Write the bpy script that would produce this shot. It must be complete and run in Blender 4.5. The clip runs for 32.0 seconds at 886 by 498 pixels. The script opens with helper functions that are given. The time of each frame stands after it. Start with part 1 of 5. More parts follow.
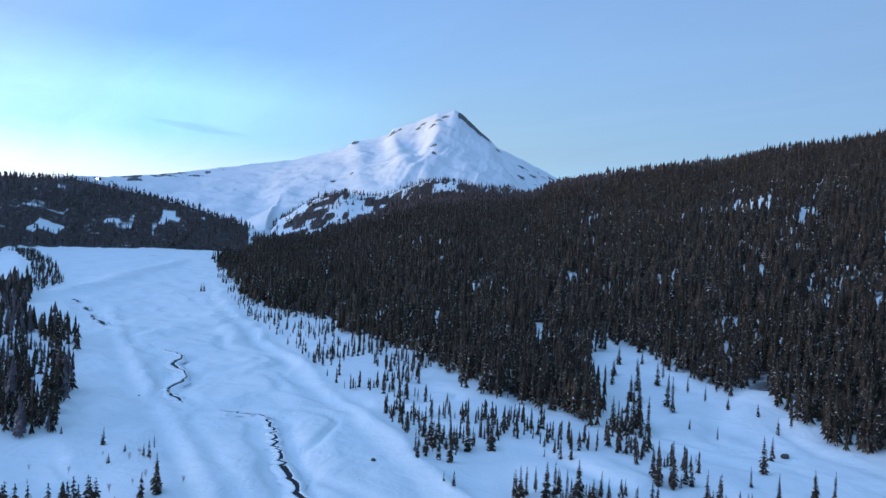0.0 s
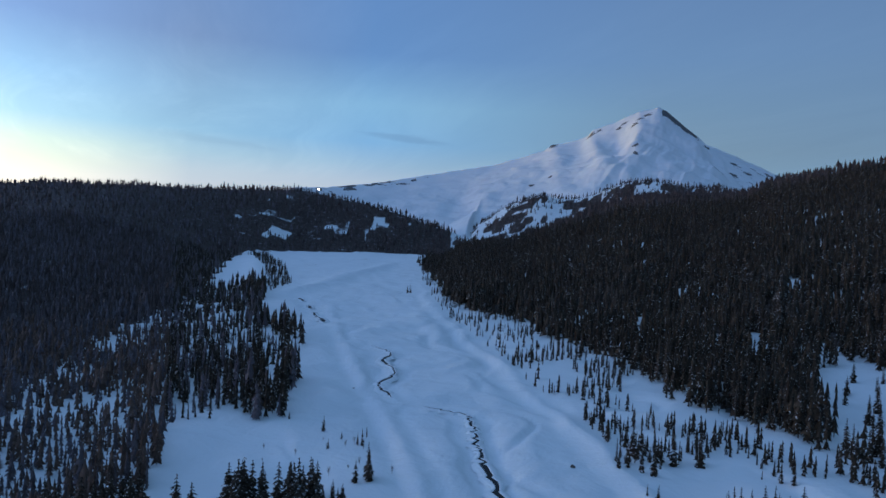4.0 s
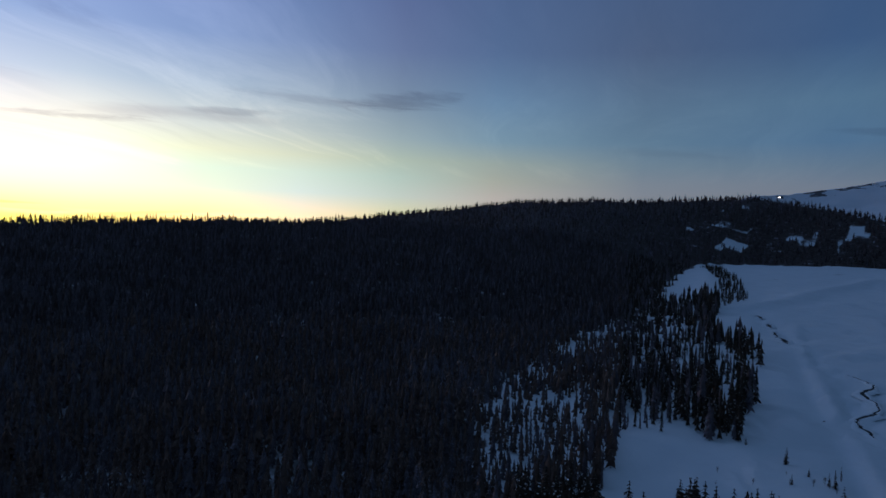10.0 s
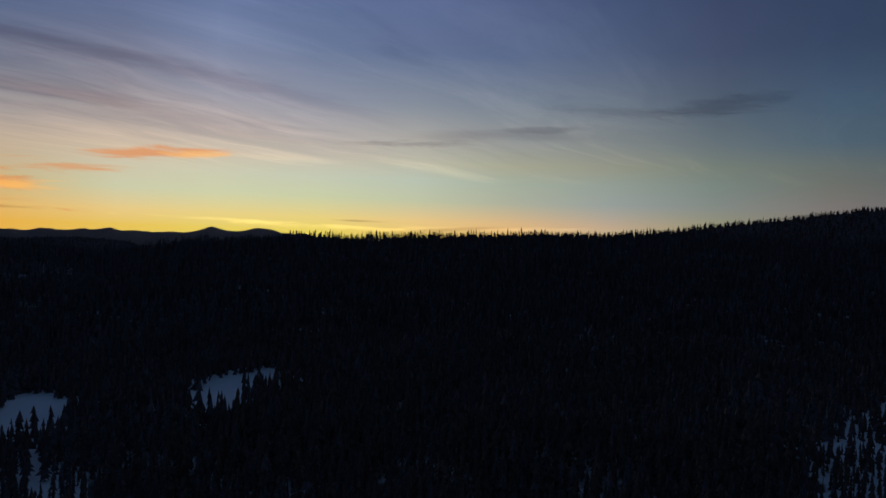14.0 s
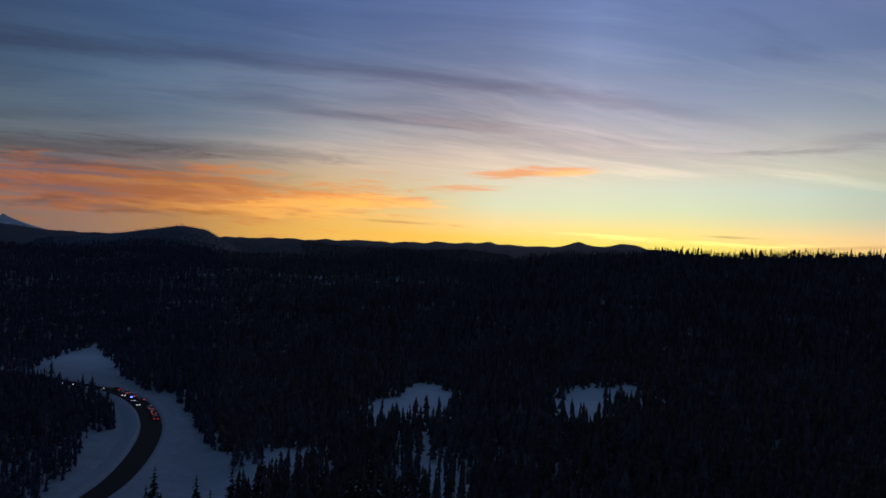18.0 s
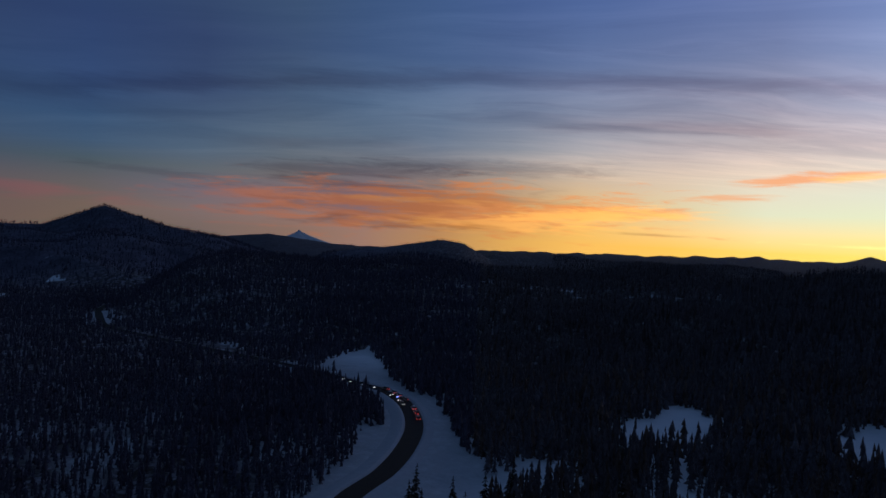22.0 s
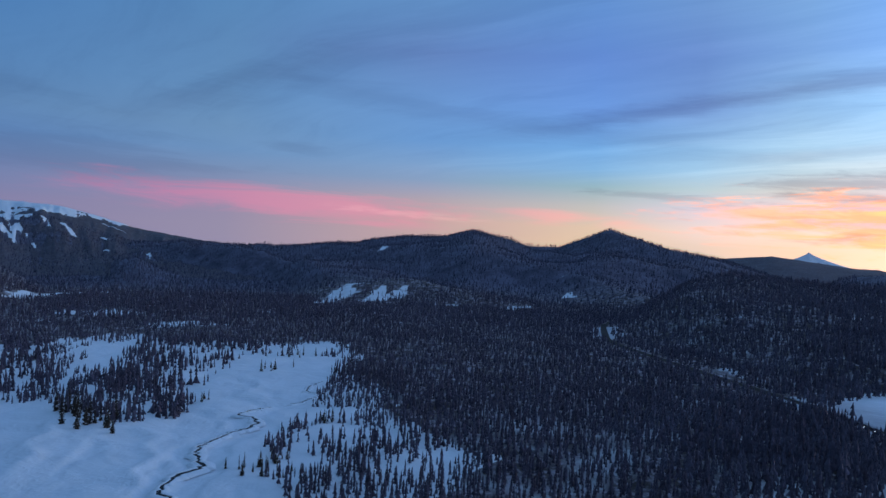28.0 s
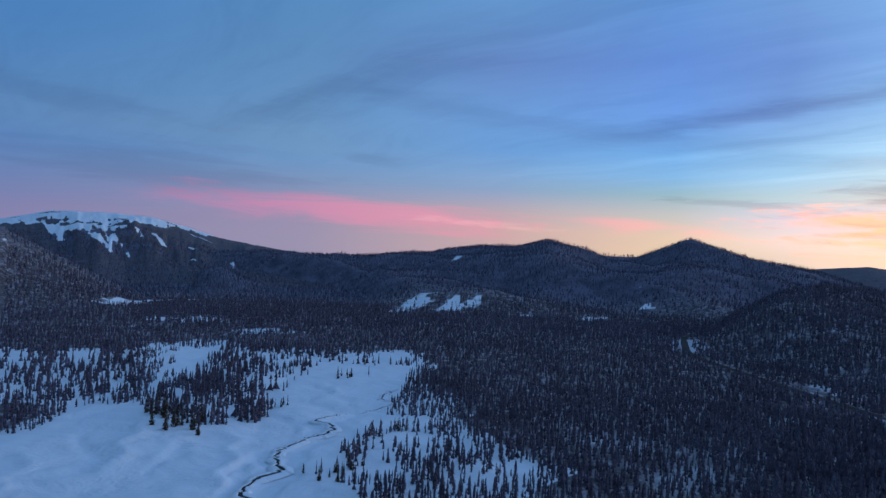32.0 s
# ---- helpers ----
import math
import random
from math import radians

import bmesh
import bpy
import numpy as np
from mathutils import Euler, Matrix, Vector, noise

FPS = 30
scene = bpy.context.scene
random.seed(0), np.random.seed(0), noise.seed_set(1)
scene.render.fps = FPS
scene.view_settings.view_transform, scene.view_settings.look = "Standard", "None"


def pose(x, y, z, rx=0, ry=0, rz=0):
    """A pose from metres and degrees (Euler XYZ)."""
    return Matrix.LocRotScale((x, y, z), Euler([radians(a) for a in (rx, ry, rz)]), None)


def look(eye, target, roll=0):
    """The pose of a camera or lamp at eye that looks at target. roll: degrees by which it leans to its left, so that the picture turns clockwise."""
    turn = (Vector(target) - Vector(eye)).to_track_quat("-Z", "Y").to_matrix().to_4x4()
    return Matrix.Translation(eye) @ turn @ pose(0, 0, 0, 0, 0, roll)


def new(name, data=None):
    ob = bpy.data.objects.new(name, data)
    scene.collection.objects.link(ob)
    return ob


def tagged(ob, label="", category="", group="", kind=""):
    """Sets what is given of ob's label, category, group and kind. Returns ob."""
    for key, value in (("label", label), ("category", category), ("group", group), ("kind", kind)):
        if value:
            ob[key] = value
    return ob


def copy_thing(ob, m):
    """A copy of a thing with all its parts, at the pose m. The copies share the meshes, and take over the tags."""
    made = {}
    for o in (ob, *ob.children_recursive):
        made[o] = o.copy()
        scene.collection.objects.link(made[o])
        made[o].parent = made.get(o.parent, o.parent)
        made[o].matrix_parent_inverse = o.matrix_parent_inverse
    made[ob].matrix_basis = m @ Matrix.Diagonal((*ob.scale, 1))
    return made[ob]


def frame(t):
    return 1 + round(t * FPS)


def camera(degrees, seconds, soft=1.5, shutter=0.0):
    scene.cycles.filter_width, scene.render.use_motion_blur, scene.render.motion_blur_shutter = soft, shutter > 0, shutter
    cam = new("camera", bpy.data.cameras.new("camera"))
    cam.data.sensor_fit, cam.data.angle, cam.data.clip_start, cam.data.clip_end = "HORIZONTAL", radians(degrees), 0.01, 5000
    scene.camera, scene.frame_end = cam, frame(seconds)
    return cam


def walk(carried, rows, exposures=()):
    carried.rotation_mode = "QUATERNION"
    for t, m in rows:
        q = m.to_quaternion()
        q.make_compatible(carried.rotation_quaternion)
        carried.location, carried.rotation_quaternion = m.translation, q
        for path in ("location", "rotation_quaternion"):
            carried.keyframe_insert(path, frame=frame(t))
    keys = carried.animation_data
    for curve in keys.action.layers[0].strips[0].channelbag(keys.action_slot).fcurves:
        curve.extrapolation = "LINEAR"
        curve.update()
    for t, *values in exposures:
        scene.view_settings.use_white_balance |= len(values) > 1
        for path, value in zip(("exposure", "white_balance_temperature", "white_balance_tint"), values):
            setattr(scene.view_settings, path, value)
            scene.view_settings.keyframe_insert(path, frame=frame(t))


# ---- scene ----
# ======================================================================
# camera: a drone hovering over the edge of a snowed-in river flat, turning left
# ======================================================================
H = 65.0                                     # eye above the river flat
cam = camera(65.8, 32.0, shutter=0.2)
TURN = [  # seconds, yaw, pitch, roll
    (0, 0.00, 0.00, -2.94), (0.5, 1.46, -0.05, -2.92), (1, 3.28, -0.12, -2.89), (1.5, 5.42, -0.18, -2.87),
    (2, 7.54, -0.24, -2.86), (2.5, 9.60, -0.31, -2.86), (4.5, 19.02, -0.56, -2.67), (5, 21.70, -0.61, -2.59),
    (5.5, 24.89, -0.67, -2.52), (6, 28.07, -0.73, -2.47), (6.5, 30.78, -0.77, -2.44), (7, 33.56, -0.81, -2.40),
    (7.5, 36.46, -0.86, -2.37), (8, 39.49, -0.90, -2.34), (8.5, 42.59, -0.93, -2.30), (9, 45.90, -0.96, -2.27),
    (9.5, 49.41, -1.00, -2.24), (10, 53.02, -1.04, -2.21), (10.5, 56.69, -1.06, -2.17), (11, 59.89, -1.06, -2.16),
    (11.5, 62.84, -1.04, -2.12), (12, 66.36, -1.00, -2.02), (12.5, 69.59, -0.98, -1.97), (13, 72.58, -0.97, -1.91),
    (13.5, 75.94, -0.94, -1.81), (15.5, 83.31, -0.41, -2.55), (16, 86.12, -0.48, -2.26), (16.5, 92.54, -0.54, -2.42),
    (17, 98.76, -0.63, -2.72), (17.5, 103.89, -0.71, -2.86), (18, 108.38, -0.76, -2.88), (18.5, 111.71, -0.77, -2.89),
    (19, 114.05, -0.74, -2.91), (19.5, 116.04, -0.71, -2.90), (20, 118.19, -0.70, -2.85), (20.5, 121.48, -0.69, -2.83),
    (21, 123.99, -0.68, -2.85), (21.5, 126.44, -0.67, -2.88), (22, 129.21, -0.68, -2.91), (22.5, 132.38, -0.72, -2.98),
    (23, 136.12, -0.77, -3.00), (23.5, 140.63, -0.85, -2.99), (24, 146.11, -0.97, -2.91), (24.5, 152.14, -1.10, -2.80),
    (25, 158.11, -1.21, -2.71), (25.5, 162.60, -1.25, -2.71), (26, 165.67, -1.24, -2.74), (26.5, 166.97, -1.18, -2.76),
    (28.5, 169.90, -0.82, -2.91), (29, 170.54, -0.75, -2.90), (29.5, 171.16, -0.68, -2.91), (30, 171.72, -0.60, -2.91),
    (30.5, 172.25, -0.52, -2.91), (31, 172.91, -0.46, -2.90), (31.5, 174.09, -0.43, -2.89), (32, 175.41, -0.40, -2.84)]
EXPOSURE = [  # seconds, stops, kelvin, tint
    (0.0, 0.05, 6950, 9), (1.0, 0.0, 6900, 9), (2.5, -0.42, 6800, 9), (5.0, -1.12, 6650, 10), (6.0, -1.2, 6600, 10), (9.0, -1.92, 6450, 13), (10.0, -2.4, 6450, 15), (11.0, -2.88, 6400, 17), (13.0, -3.8, 6480, 18), (15.5, -3.3, 6480, 18), (17.0, -3.14, 6450, 18),
    (19.0, -3.5, 6350, 21), (21.0, -3.38, 6250, 22), (23.0, -3.0, 6150, 22), (24.5, -2.27, 6150, 17), (26.0, -1.38, 6250, 11), (28.5, -1.0, 6350, 11), (32.0, -0.92, 6300, 10)]
walk(cam, [(t, pose(0, 0, H, 90 + p, r, yaw)) for t, yaw, p, r in TURN], EXPOSURE)

# ======================================================================
# world: dusk sky, glow where the sun has gone down, streaks of cloud
# ======================================================================
SUNSET = 95.0                                # bearing of the glow, degrees to the left of the first view
world = bpy.data.worlds.new("dusk_sky")
scene.world = world
world.use_nodes = True
wt = world.node_tree
for n in list(wt.nodes):
    wt.nodes.remove(n)


class Net:
    """Short hand for wiring nodes."""

    def __init__(self, tree):
        self.tree = tree

    def node(self, kind, **props):
        n = self.tree.nodes.new(kind)
        for k, v in props.items():
            setattr(n, k, v)
        return n

    def plug(self, sock, v):
        if isinstance(v, bpy.types.NodeSocket):
            self.tree.links.new(v, sock)
        elif v is not None:
            sock.default_value = v

    def math(self, op, a, b=None, c=None, clamp=False):
        n = self.node("ShaderNodeMath", operation=op, use_clamp=clamp)
        for s, v in zip(n.inputs, (a, b, c)):
            self.plug(s, v)
        return n.outputs[0]

    def step(self, x, lo, hi, a=0.0, b=1.0):
        n = self.node("ShaderNodeMapRange", interpolation_type="SMOOTHSTEP")
        for s, v in zip(n.inputs, (x, lo, hi, a, b)):
            self.plug(s, v)
        return n.outputs[0]

    def mix(self, f, a, b, mode="MIX"):
        n = self.node("ShaderNodeMix", data_type="RGBA", blend_type=mode)
        self.plug(n.inputs[0], f)
        self.plug(n.inputs[6], (*a, 1) if isinstance(a, tuple) else a)
        self.plug(n.inputs[7], (*b, 1) if isinstance(b, tuple) else b)
        return n.outputs[2]

    def ramp(self, x, stops):
        n = self.node("ShaderNodeValToRGB")
        self.plug(n.inputs[0], x)
        e = n.color_ramp.elements
        while len(e) < len(stops):
            e.new(0.5)
        for el, (p, c) in zip(e, stops):
            el.position, el.color = p, (*c, 1)
        return n.outputs[0]

    def noise(self, vec, scale, detail=4.0, rough=0.55, distort=0.0):
        n = self.node("ShaderNodeTexNoise")
        self.plug(n.inputs["Vector"], vec)
        for k, v in (("Scale", scale), ("Detail", detail), ("Roughness", rough), ("Distortion", distort)):
            self.plug(n.inputs[k], v)
        return n.outputs[0]

    def vec(self, x, y, z):
        n = self.node("ShaderNodeCombineXYZ")
        for s, v in zip(n.inputs, (x, y, z)):
            self.plug(s, v)
        return n.outputs[0]


w = Net(wt)
sep = w.node("ShaderNodeSeparateXYZ")
wt.links.new(w.node("ShaderNodeTexCoord").outputs["Generated"], sep.inputs[0])
sx, sy, sz = sep.outputs
flat = w.math("SQRT", w.math("ADD", w.math("ADD", w.math("MULTIPLY", sx, sx), w.math("MULTIPLY", sy, sy)), 1e-6))
sunx, suny = -math.sin(radians(SUNSET)), math.cos(radians(SUNSET))
toward = w.math("ADD", w.math("MULTIPLY", sx, sunx), w.math("MULTIPLY", sy, suny))
beside = w.math("ADD", w.math("MULTIPLY", sx, -suny), w.math("MULTIPLY", sy, sunx))
swing = w.math("DIVIDE", w.math("ARCTAN2", w.math("MULTIPLY", beside, 1.0), toward), math.pi)      # -1 to 1, 0 at the glow, positive down the valley
elev = w.math("DIVIDE", w.math("ARCSINE", sz), radians(90))
up = w.math("SQRT", w.math("MAXIMUM", elev, 0.0))            # square root of height over 90 degrees


def deg(e):
    return math.sqrt(e / 90.0)


# the clear sky: brightness by height at several bearings, all in tenths
ZENITH = (0.024, 0.046, 0.080)
SKY = []


def sky_at(bear, *stops):
    """Clear sky at one bearing from the glow: height in degrees, then red, green, blue in tenths."""
    SKY.append((bear, [(deg(e), (r, g, b)) for e, r, g, b in stops] + [(1.0, ZENITH)]))


EAST = ((0.3, 0.045, 0.06, 0.08), (11, 0.024, 0.046, 0.081), (21, 0.0200, 0.041, 0.079), (45, 0.021, 0.044, 0.085))
sky_at(-180, *EAST)
sky_at(-127, (0.3, 0.0268, 0.0513, 0.0868), (1.5, 0.0281, 0.0533, 0.0811), (3.2, 0.0299, 0.0537, 0.0821), (4.8, 0.0312, 0.0553, 0.082), (6.2, 0.0288, 0.051, 0.0815), (8, 0.0284, 0.0504, 0.0809), (11, 0.0261, 0.0473, 0.081), (15, 0.0242, 0.0447, 0.0801), (21, 0.0224, 0.0422, 0.0797))
sky_at(-95, (0.3, 0.0311, 0.0621, 0.0998), (1.5, 0.0323, 0.0624, 0.0905), (3.2, 0.0408, 0.0709, 0.097), (4.8, 0.0413, 0.0695, 0.097), (6.2, 0.0375, 0.0631, 0.0903), (8, 0.0349, 0.0581, 0.0843), (11, 0.0306, 0.0554, 0.0881), (15, 0.0263, 0.0511, 0.094), (21, 0.0223, 0.044, 0.0881))
sky_at(-72, (0.3, 0.0865, 0.1, 0.124), (1.5, 0.0847, 0.0992, 0.124), (3.2, 0.0906, 0.105, 0.129), (4.8, 0.0788, 0.102, 0.133), (6.2, 0.0572, 0.0927, 0.133), (8, 0.0389, 0.0843, 0.143), (11, 0.0408, 0.0865, 0.139), (15, 0.0237, 0.0531, 0.111), (21, 0.0222, 0.0482, 0.104))
sky_at(-58, (0.3, 0.184, 0.175, 0.163), (1.5, 0.153, 0.156, 0.16), (3.2, 0.112, 0.125, 0.143), (4.8, 0.0985, 0.123, 0.146), (6.2, 0.0775, 0.117, 0.148), (8, 0.0559, 0.103, 0.149), (11, 0.0508, 0.0912, 0.14), (15, 0.0355, 0.0596, 0.109), (21, 0.0307, 0.0561, 0.112))
sky_at(-46, (0.3, 0.383, 0.295, 0.176), (1.5, 0.305, 0.26, 0.185), (3.2, 0.242, 0.229, 0.207), (4.8, 0.191, 0.211, 0.18), (6.2, 0.158, 0.198, 0.182), (8, 0.0981, 0.162, 0.206), (11, 0.0725, 0.132, 0.201), (15, 0.0468, 0.0821, 0.154), (21, 0.0383, 0.0671, 0.136))
sky_at(-38, (0.3, 0.421, 0.38, 0.176), (1.5, 0.383, 0.37, 0.206), (3.2, 0.281, 0.33, 0.289), (4.8, 0.233, 0.306, 0.267), (6.2, 0.22, 0.274, 0.227), (8, 0.162, 0.217, 0.231), (11, 0.102, 0.149, 0.202), (15, 0.0681, 0.1, 0.18), (21, 0.049, 0.0738, 0.157))
sky_at(-30, (0.3, 0.667, 0.497, 0.207), (1.5, 0.634, 0.5, 0.332), (3.2, 0.383, 0.449, 0.405), (4.8, 0.354, 0.434, 0.367), (6.2, 0.356, 0.39, 0.295), (8, 0.27, 0.314, 0.299), (11, 0.173, 0.23, 0.283), (15, 0.095, 0.144, 0.247), (21, 0.0622, 0.103, 0.214))
sky_at(-22, (0.3, 0.949, 0.608, 0.173), (1.5, 0.875, 0.602, 0.28), (3.2, 0.512, 0.563, 0.411), (4.8, 0.455, 0.544, 0.418), (6.2, 0.484, 0.508, 0.36), (8, 0.375, 0.412, 0.379), (11, 0.221, 0.285, 0.345), (15, 0.124, 0.185, 0.314), (21, 0.0854, 0.131, 0.271))
sky_at(-14, (0.3, 1, 0.72, 0.169), (1.5, 0.999, 0.735, 0.292), (3.2, 0.649, 0.722, 0.465), (4.8, 0.597, 0.702, 0.546), (6.2, 0.623, 0.648, 0.49), (8, 0.525, 0.527, 0.458), (11, 0.289, 0.35, 0.406), (15, 0.154, 0.221, 0.364), (21, 0.118, 0.174, 0.353))
sky_at(-6, (0.3, 1, 0.825, 0.139), (1.5, 1, 0.823, 0.265), (3.2, 0.729, 0.807, 0.478), (4.8, 0.683, 0.764, 0.561), (6.2, 0.702, 0.683, 0.527), (8, 0.579, 0.553, 0.504), (11, 0.325, 0.375, 0.455), (15, 0.169, 0.242, 0.389), (21, 0.121, 0.189, 0.376))
sky_at(2, (0.3, 1, 0.798, 0.138), (1.5, 1, 0.825, 0.286), (3.2, 0.763, 0.826, 0.503), (4.8, 0.744, 0.776, 0.548), (6.2, 0.76, 0.69, 0.507), (8, 0.644, 0.584, 0.511), (11, 0.381, 0.406, 0.475), (15, 0.209, 0.282, 0.441), (21, 0.13, 0.21, 0.423))
sky_at(9, (0.3, 1, 0.706, 0.121), (1.5, 1, 0.762, 0.29), (3.2, 0.742, 0.783, 0.498), (4.8, 0.757, 0.732, 0.508), (6.2, 0.756, 0.652, 0.471), (8, 0.573, 0.509, 0.439), (11, 0.309, 0.32, 0.371), (15, 0.154, 0.205, 0.33), (21, 0.104, 0.168, 0.348))
sky_at(16, (0.3, 1, 0.582, 0.0908), (1.5, 0.947, 0.617, 0.188), (3.2, 0.72, 0.615, 0.307), (4.8, 0.703, 0.581, 0.363), (6.2, 0.635, 0.535, 0.392), (8, 0.459, 0.427, 0.391), (11, 0.25, 0.277, 0.338), (15, 0.125, 0.177, 0.3), (21, 0.0836, 0.144, 0.316))
sky_at(23, (0.3, 0.905, 0.511, 0.0949), (1.5, 0.845, 0.505, 0.116), (3.2, 0.741, 0.483, 0.175), (4.8, 0.625, 0.469, 0.262), (6.2, 0.51, 0.446, 0.335), (8, 0.358, 0.366, 0.357), (11, 0.205, 0.253, 0.326), (15, 0.103, 0.162, 0.29), (21, 0.0625, 0.121, 0.281))
sky_at(29, (0.3, 0.7, 0.388, 0.0858), (1.5, 0.646, 0.353, 0.0964), (3.2, 0.537, 0.321, 0.134), (4.8, 0.419, 0.313, 0.196), (6.2, 0.316, 0.302, 0.258), (8, 0.219, 0.256, 0.28), (11, 0.136, 0.19, 0.267), (15, 0.0727, 0.125, 0.239), (21, 0.0506, 0.102, 0.238))
sky_at(35, (0.3, 0.439, 0.237, 0.0885), (1.5, 0.435, 0.225, 0.0954), (3.2, 0.347, 0.198, 0.12), (4.8, 0.245, 0.189, 0.152), (6.2, 0.175, 0.186, 0.189), (8, 0.132, 0.181, 0.229), (11, 0.0985, 0.161, 0.24), (15, 0.0568, 0.109, 0.213), (21, 0.0428, 0.0938, 0.206))
sky_at(41, (0.3, 0.31, 0.183, 0.123), (1.5, 0.301, 0.176, 0.134), (3.2, 0.241, 0.155, 0.161), (4.8, 0.171, 0.148, 0.148), (6.2, 0.127, 0.147, 0.159), (8, 0.0968, 0.145, 0.189), (11, 0.0752, 0.133, 0.206), (15, 0.0457, 0.0912, 0.181), (21, 0.0358, 0.0798, 0.169))
sky_at(47, (0.3, 0.229, 0.148, 0.103), (1.5, 0.251, 0.161, 0.126), (3.2, 0.206, 0.146, 0.148), (4.8, 0.149, 0.141, 0.131), (6.2, 0.109, 0.139, 0.155), (8, 0.0862, 0.133, 0.174), (11, 0.0567, 0.101, 0.162), (15, 0.039, 0.0749, 0.145), (21, 0.0359, 0.0748, 0.136))
sky_at(54, (0.3, 0.173, 0.131, 0.104), (1.5, 0.19, 0.144, 0.125), (3.2, 0.145, 0.135, 0.15), (4.8, 0.103, 0.128, 0.135), (6.2, 0.0767, 0.123, 0.164), (8, 0.0612, 0.11, 0.166), (11, 0.0365, 0.0668, 0.134), (15, 0.0284, 0.0536, 0.12), (21, 0.0308, 0.0634, 0.123))
sky_at(62, (0.3, 0.162, 0.117, 0.0796), (1.5, 0.154, 0.115, 0.084), (3.2, 0.112, 0.108, 0.102), (4.8, 0.0631, 0.0954, 0.108), (6.2, 0.0469, 0.0936, 0.149), (8, 0.0363, 0.0826, 0.153), (11, 0.03, 0.0648, 0.147), (15, 0.0242, 0.0506, 0.125), (21, 0.025, 0.058, 0.124))
sky_at(76, (0.3, 0.111, 0.0764, 0.075), (1.5, 0.115, 0.0743, 0.075), (3.2, 0.0879, 0.0741, 0.0853), (4.8, 0.0505, 0.0716, 0.107), (6.2, 0.0409, 0.0712, 0.119), (8, 0.0297, 0.0648, 0.126), (11, 0.0291, 0.0623, 0.125), (15, 0.025, 0.0462, 0.101), (21, 0.0261, 0.0621, 0.118))
sky_at(92, (0.3, 0.063, 0.0551, 0.0785), (1.5, 0.062, 0.0537, 0.0785), (3.2, 0.0517, 0.0553, 0.0848), (4.8, 0.0381, 0.0573, 0.0946), (6.2, 0.0307, 0.0579, 0.102), (8, 0.0303, 0.0578, 0.0987), (11, 0.0252, 0.0538, 0.0984), (15, 0.0219, 0.0497, 0.0949), (21, 0.0182, 0.0489, 0.0974))
sky_at(113, (0.3, 0.0464, 0.0428, 0.0763), (1.5, 0.0417, 0.0421, 0.0773), (3.2, 0.0315, 0.0425, 0.0823), (4.8, 0.0244, 0.0431, 0.0873), (6.2, 0.0207, 0.0433, 0.0908), (8, 0.0215, 0.0457, 0.0889), (11, 0.0177, 0.0436, 0.0906), (15, 0.0139, 0.0403, 0.0905), (21, 0.0116, 0.0398, 0.0948))
sky_at(180, *EAST)
sky = None
last = 0
for bear, stops in SKY:
    r = w.ramp(up, stops)
    if sky is None:
        sky = r
    else:
        n = w.node("ShaderNodeMapRange", clamp=True)
        for sock, v in zip(n.inputs, (swing, last / 180.0, bear / 180.0, 0.0, 1.0)):
            w.plug(sock, v)
        sky = w.mix(n.outputs[0], sky, r)
    last = bear
sky = w.mix(1.0, sky, (10.0, 10.0, 10.0), "MULTIPLY")

# cloud sheet: streaks drawn out along the valley, seen in perspective
den = w.math("ADD", w.math("MAXIMUM", sz, 0.0), 0.08)
px, py = w.math("DIVIDE", sx, den), w.math("DIVIDE", sy, den)
ca, sa = math.cos(radians(35)), math.sin(radians(35))
along = w.math("ADD", w.math("MULTIPLY", px, -sa), w.math("MULTIPLY", py, ca))
across = w.math("ADD", w.math("MULTIPLY", px, ca), w.math("MULTIPLY", py, sa))
bend = w.noise(w.vec(w.math("MULTIPLY", across, 0.5), w.math("MULTIPLY", along, 0.35), 1.3), 1.0, 3.0, 0.5)
across_b = w.math("ADD", across, w.math("MULTIPLY", w.math("SUBTRACT", bend, 0.5), 1.1))
sheet = w.vec(w.math("MULTIPLY", across_b, 1.1), w.math("MULTIPLY", along, 0.22), 3.7)
streak = w.math("ADD", w.math("MULTIPLY", w.noise(sheet, 0.9, 7.0, 0.60, 0.5), 0.55), w.math("MULTIPLY", w.noise(sheet, 3.1, 7.0, 0.66, 0.6), 0.45))
wisp = w.noise(w.vec(w.math("MULTIPLY", across_b, 1.7), w.math("MULTIPLY", along, 0.42), 9.1), 0.8, 8.0, 0.66, 0.9)
fibre = w.noise(w.vec(w.math("MULTIPLY", across_b, 7.0), w.math("MULTIPLY", along, 1.3), 5.2), 1.0, 6.0, 0.68, 0.6)
ahead_ = w.math("ABSOLUTE", swing)
bear_ = w.math("ADD", w.math("MULTIPLY", swing, 180.0), SUNSET)       # bearing and height, in degrees
high_ = w.math("MULTIPLY", elev, 90.0)
# unlit streaks, grey against the sky
grey = w.math("MULTIPLY", w.step(w.math("ADD", streak, w.math("MULTIPLY", w.math("SUBTRACT", fibre, 0.5), 0.12)), 0.47, 0.64), w.step(elev, 0.05, 0.10))
grey = w.math("MULTIPLY", grey, w.math("MULTIPLY", w.step(swing, -0.24, -0.04, 0.14, 0.85), w.step(swing, 0.42, 0.16, 0.50, 1.0)))
sky = w.mix(grey, sky, w.mix(1.0, sky, (0.75, 0.755, 0.80), "MULTIPLY"))
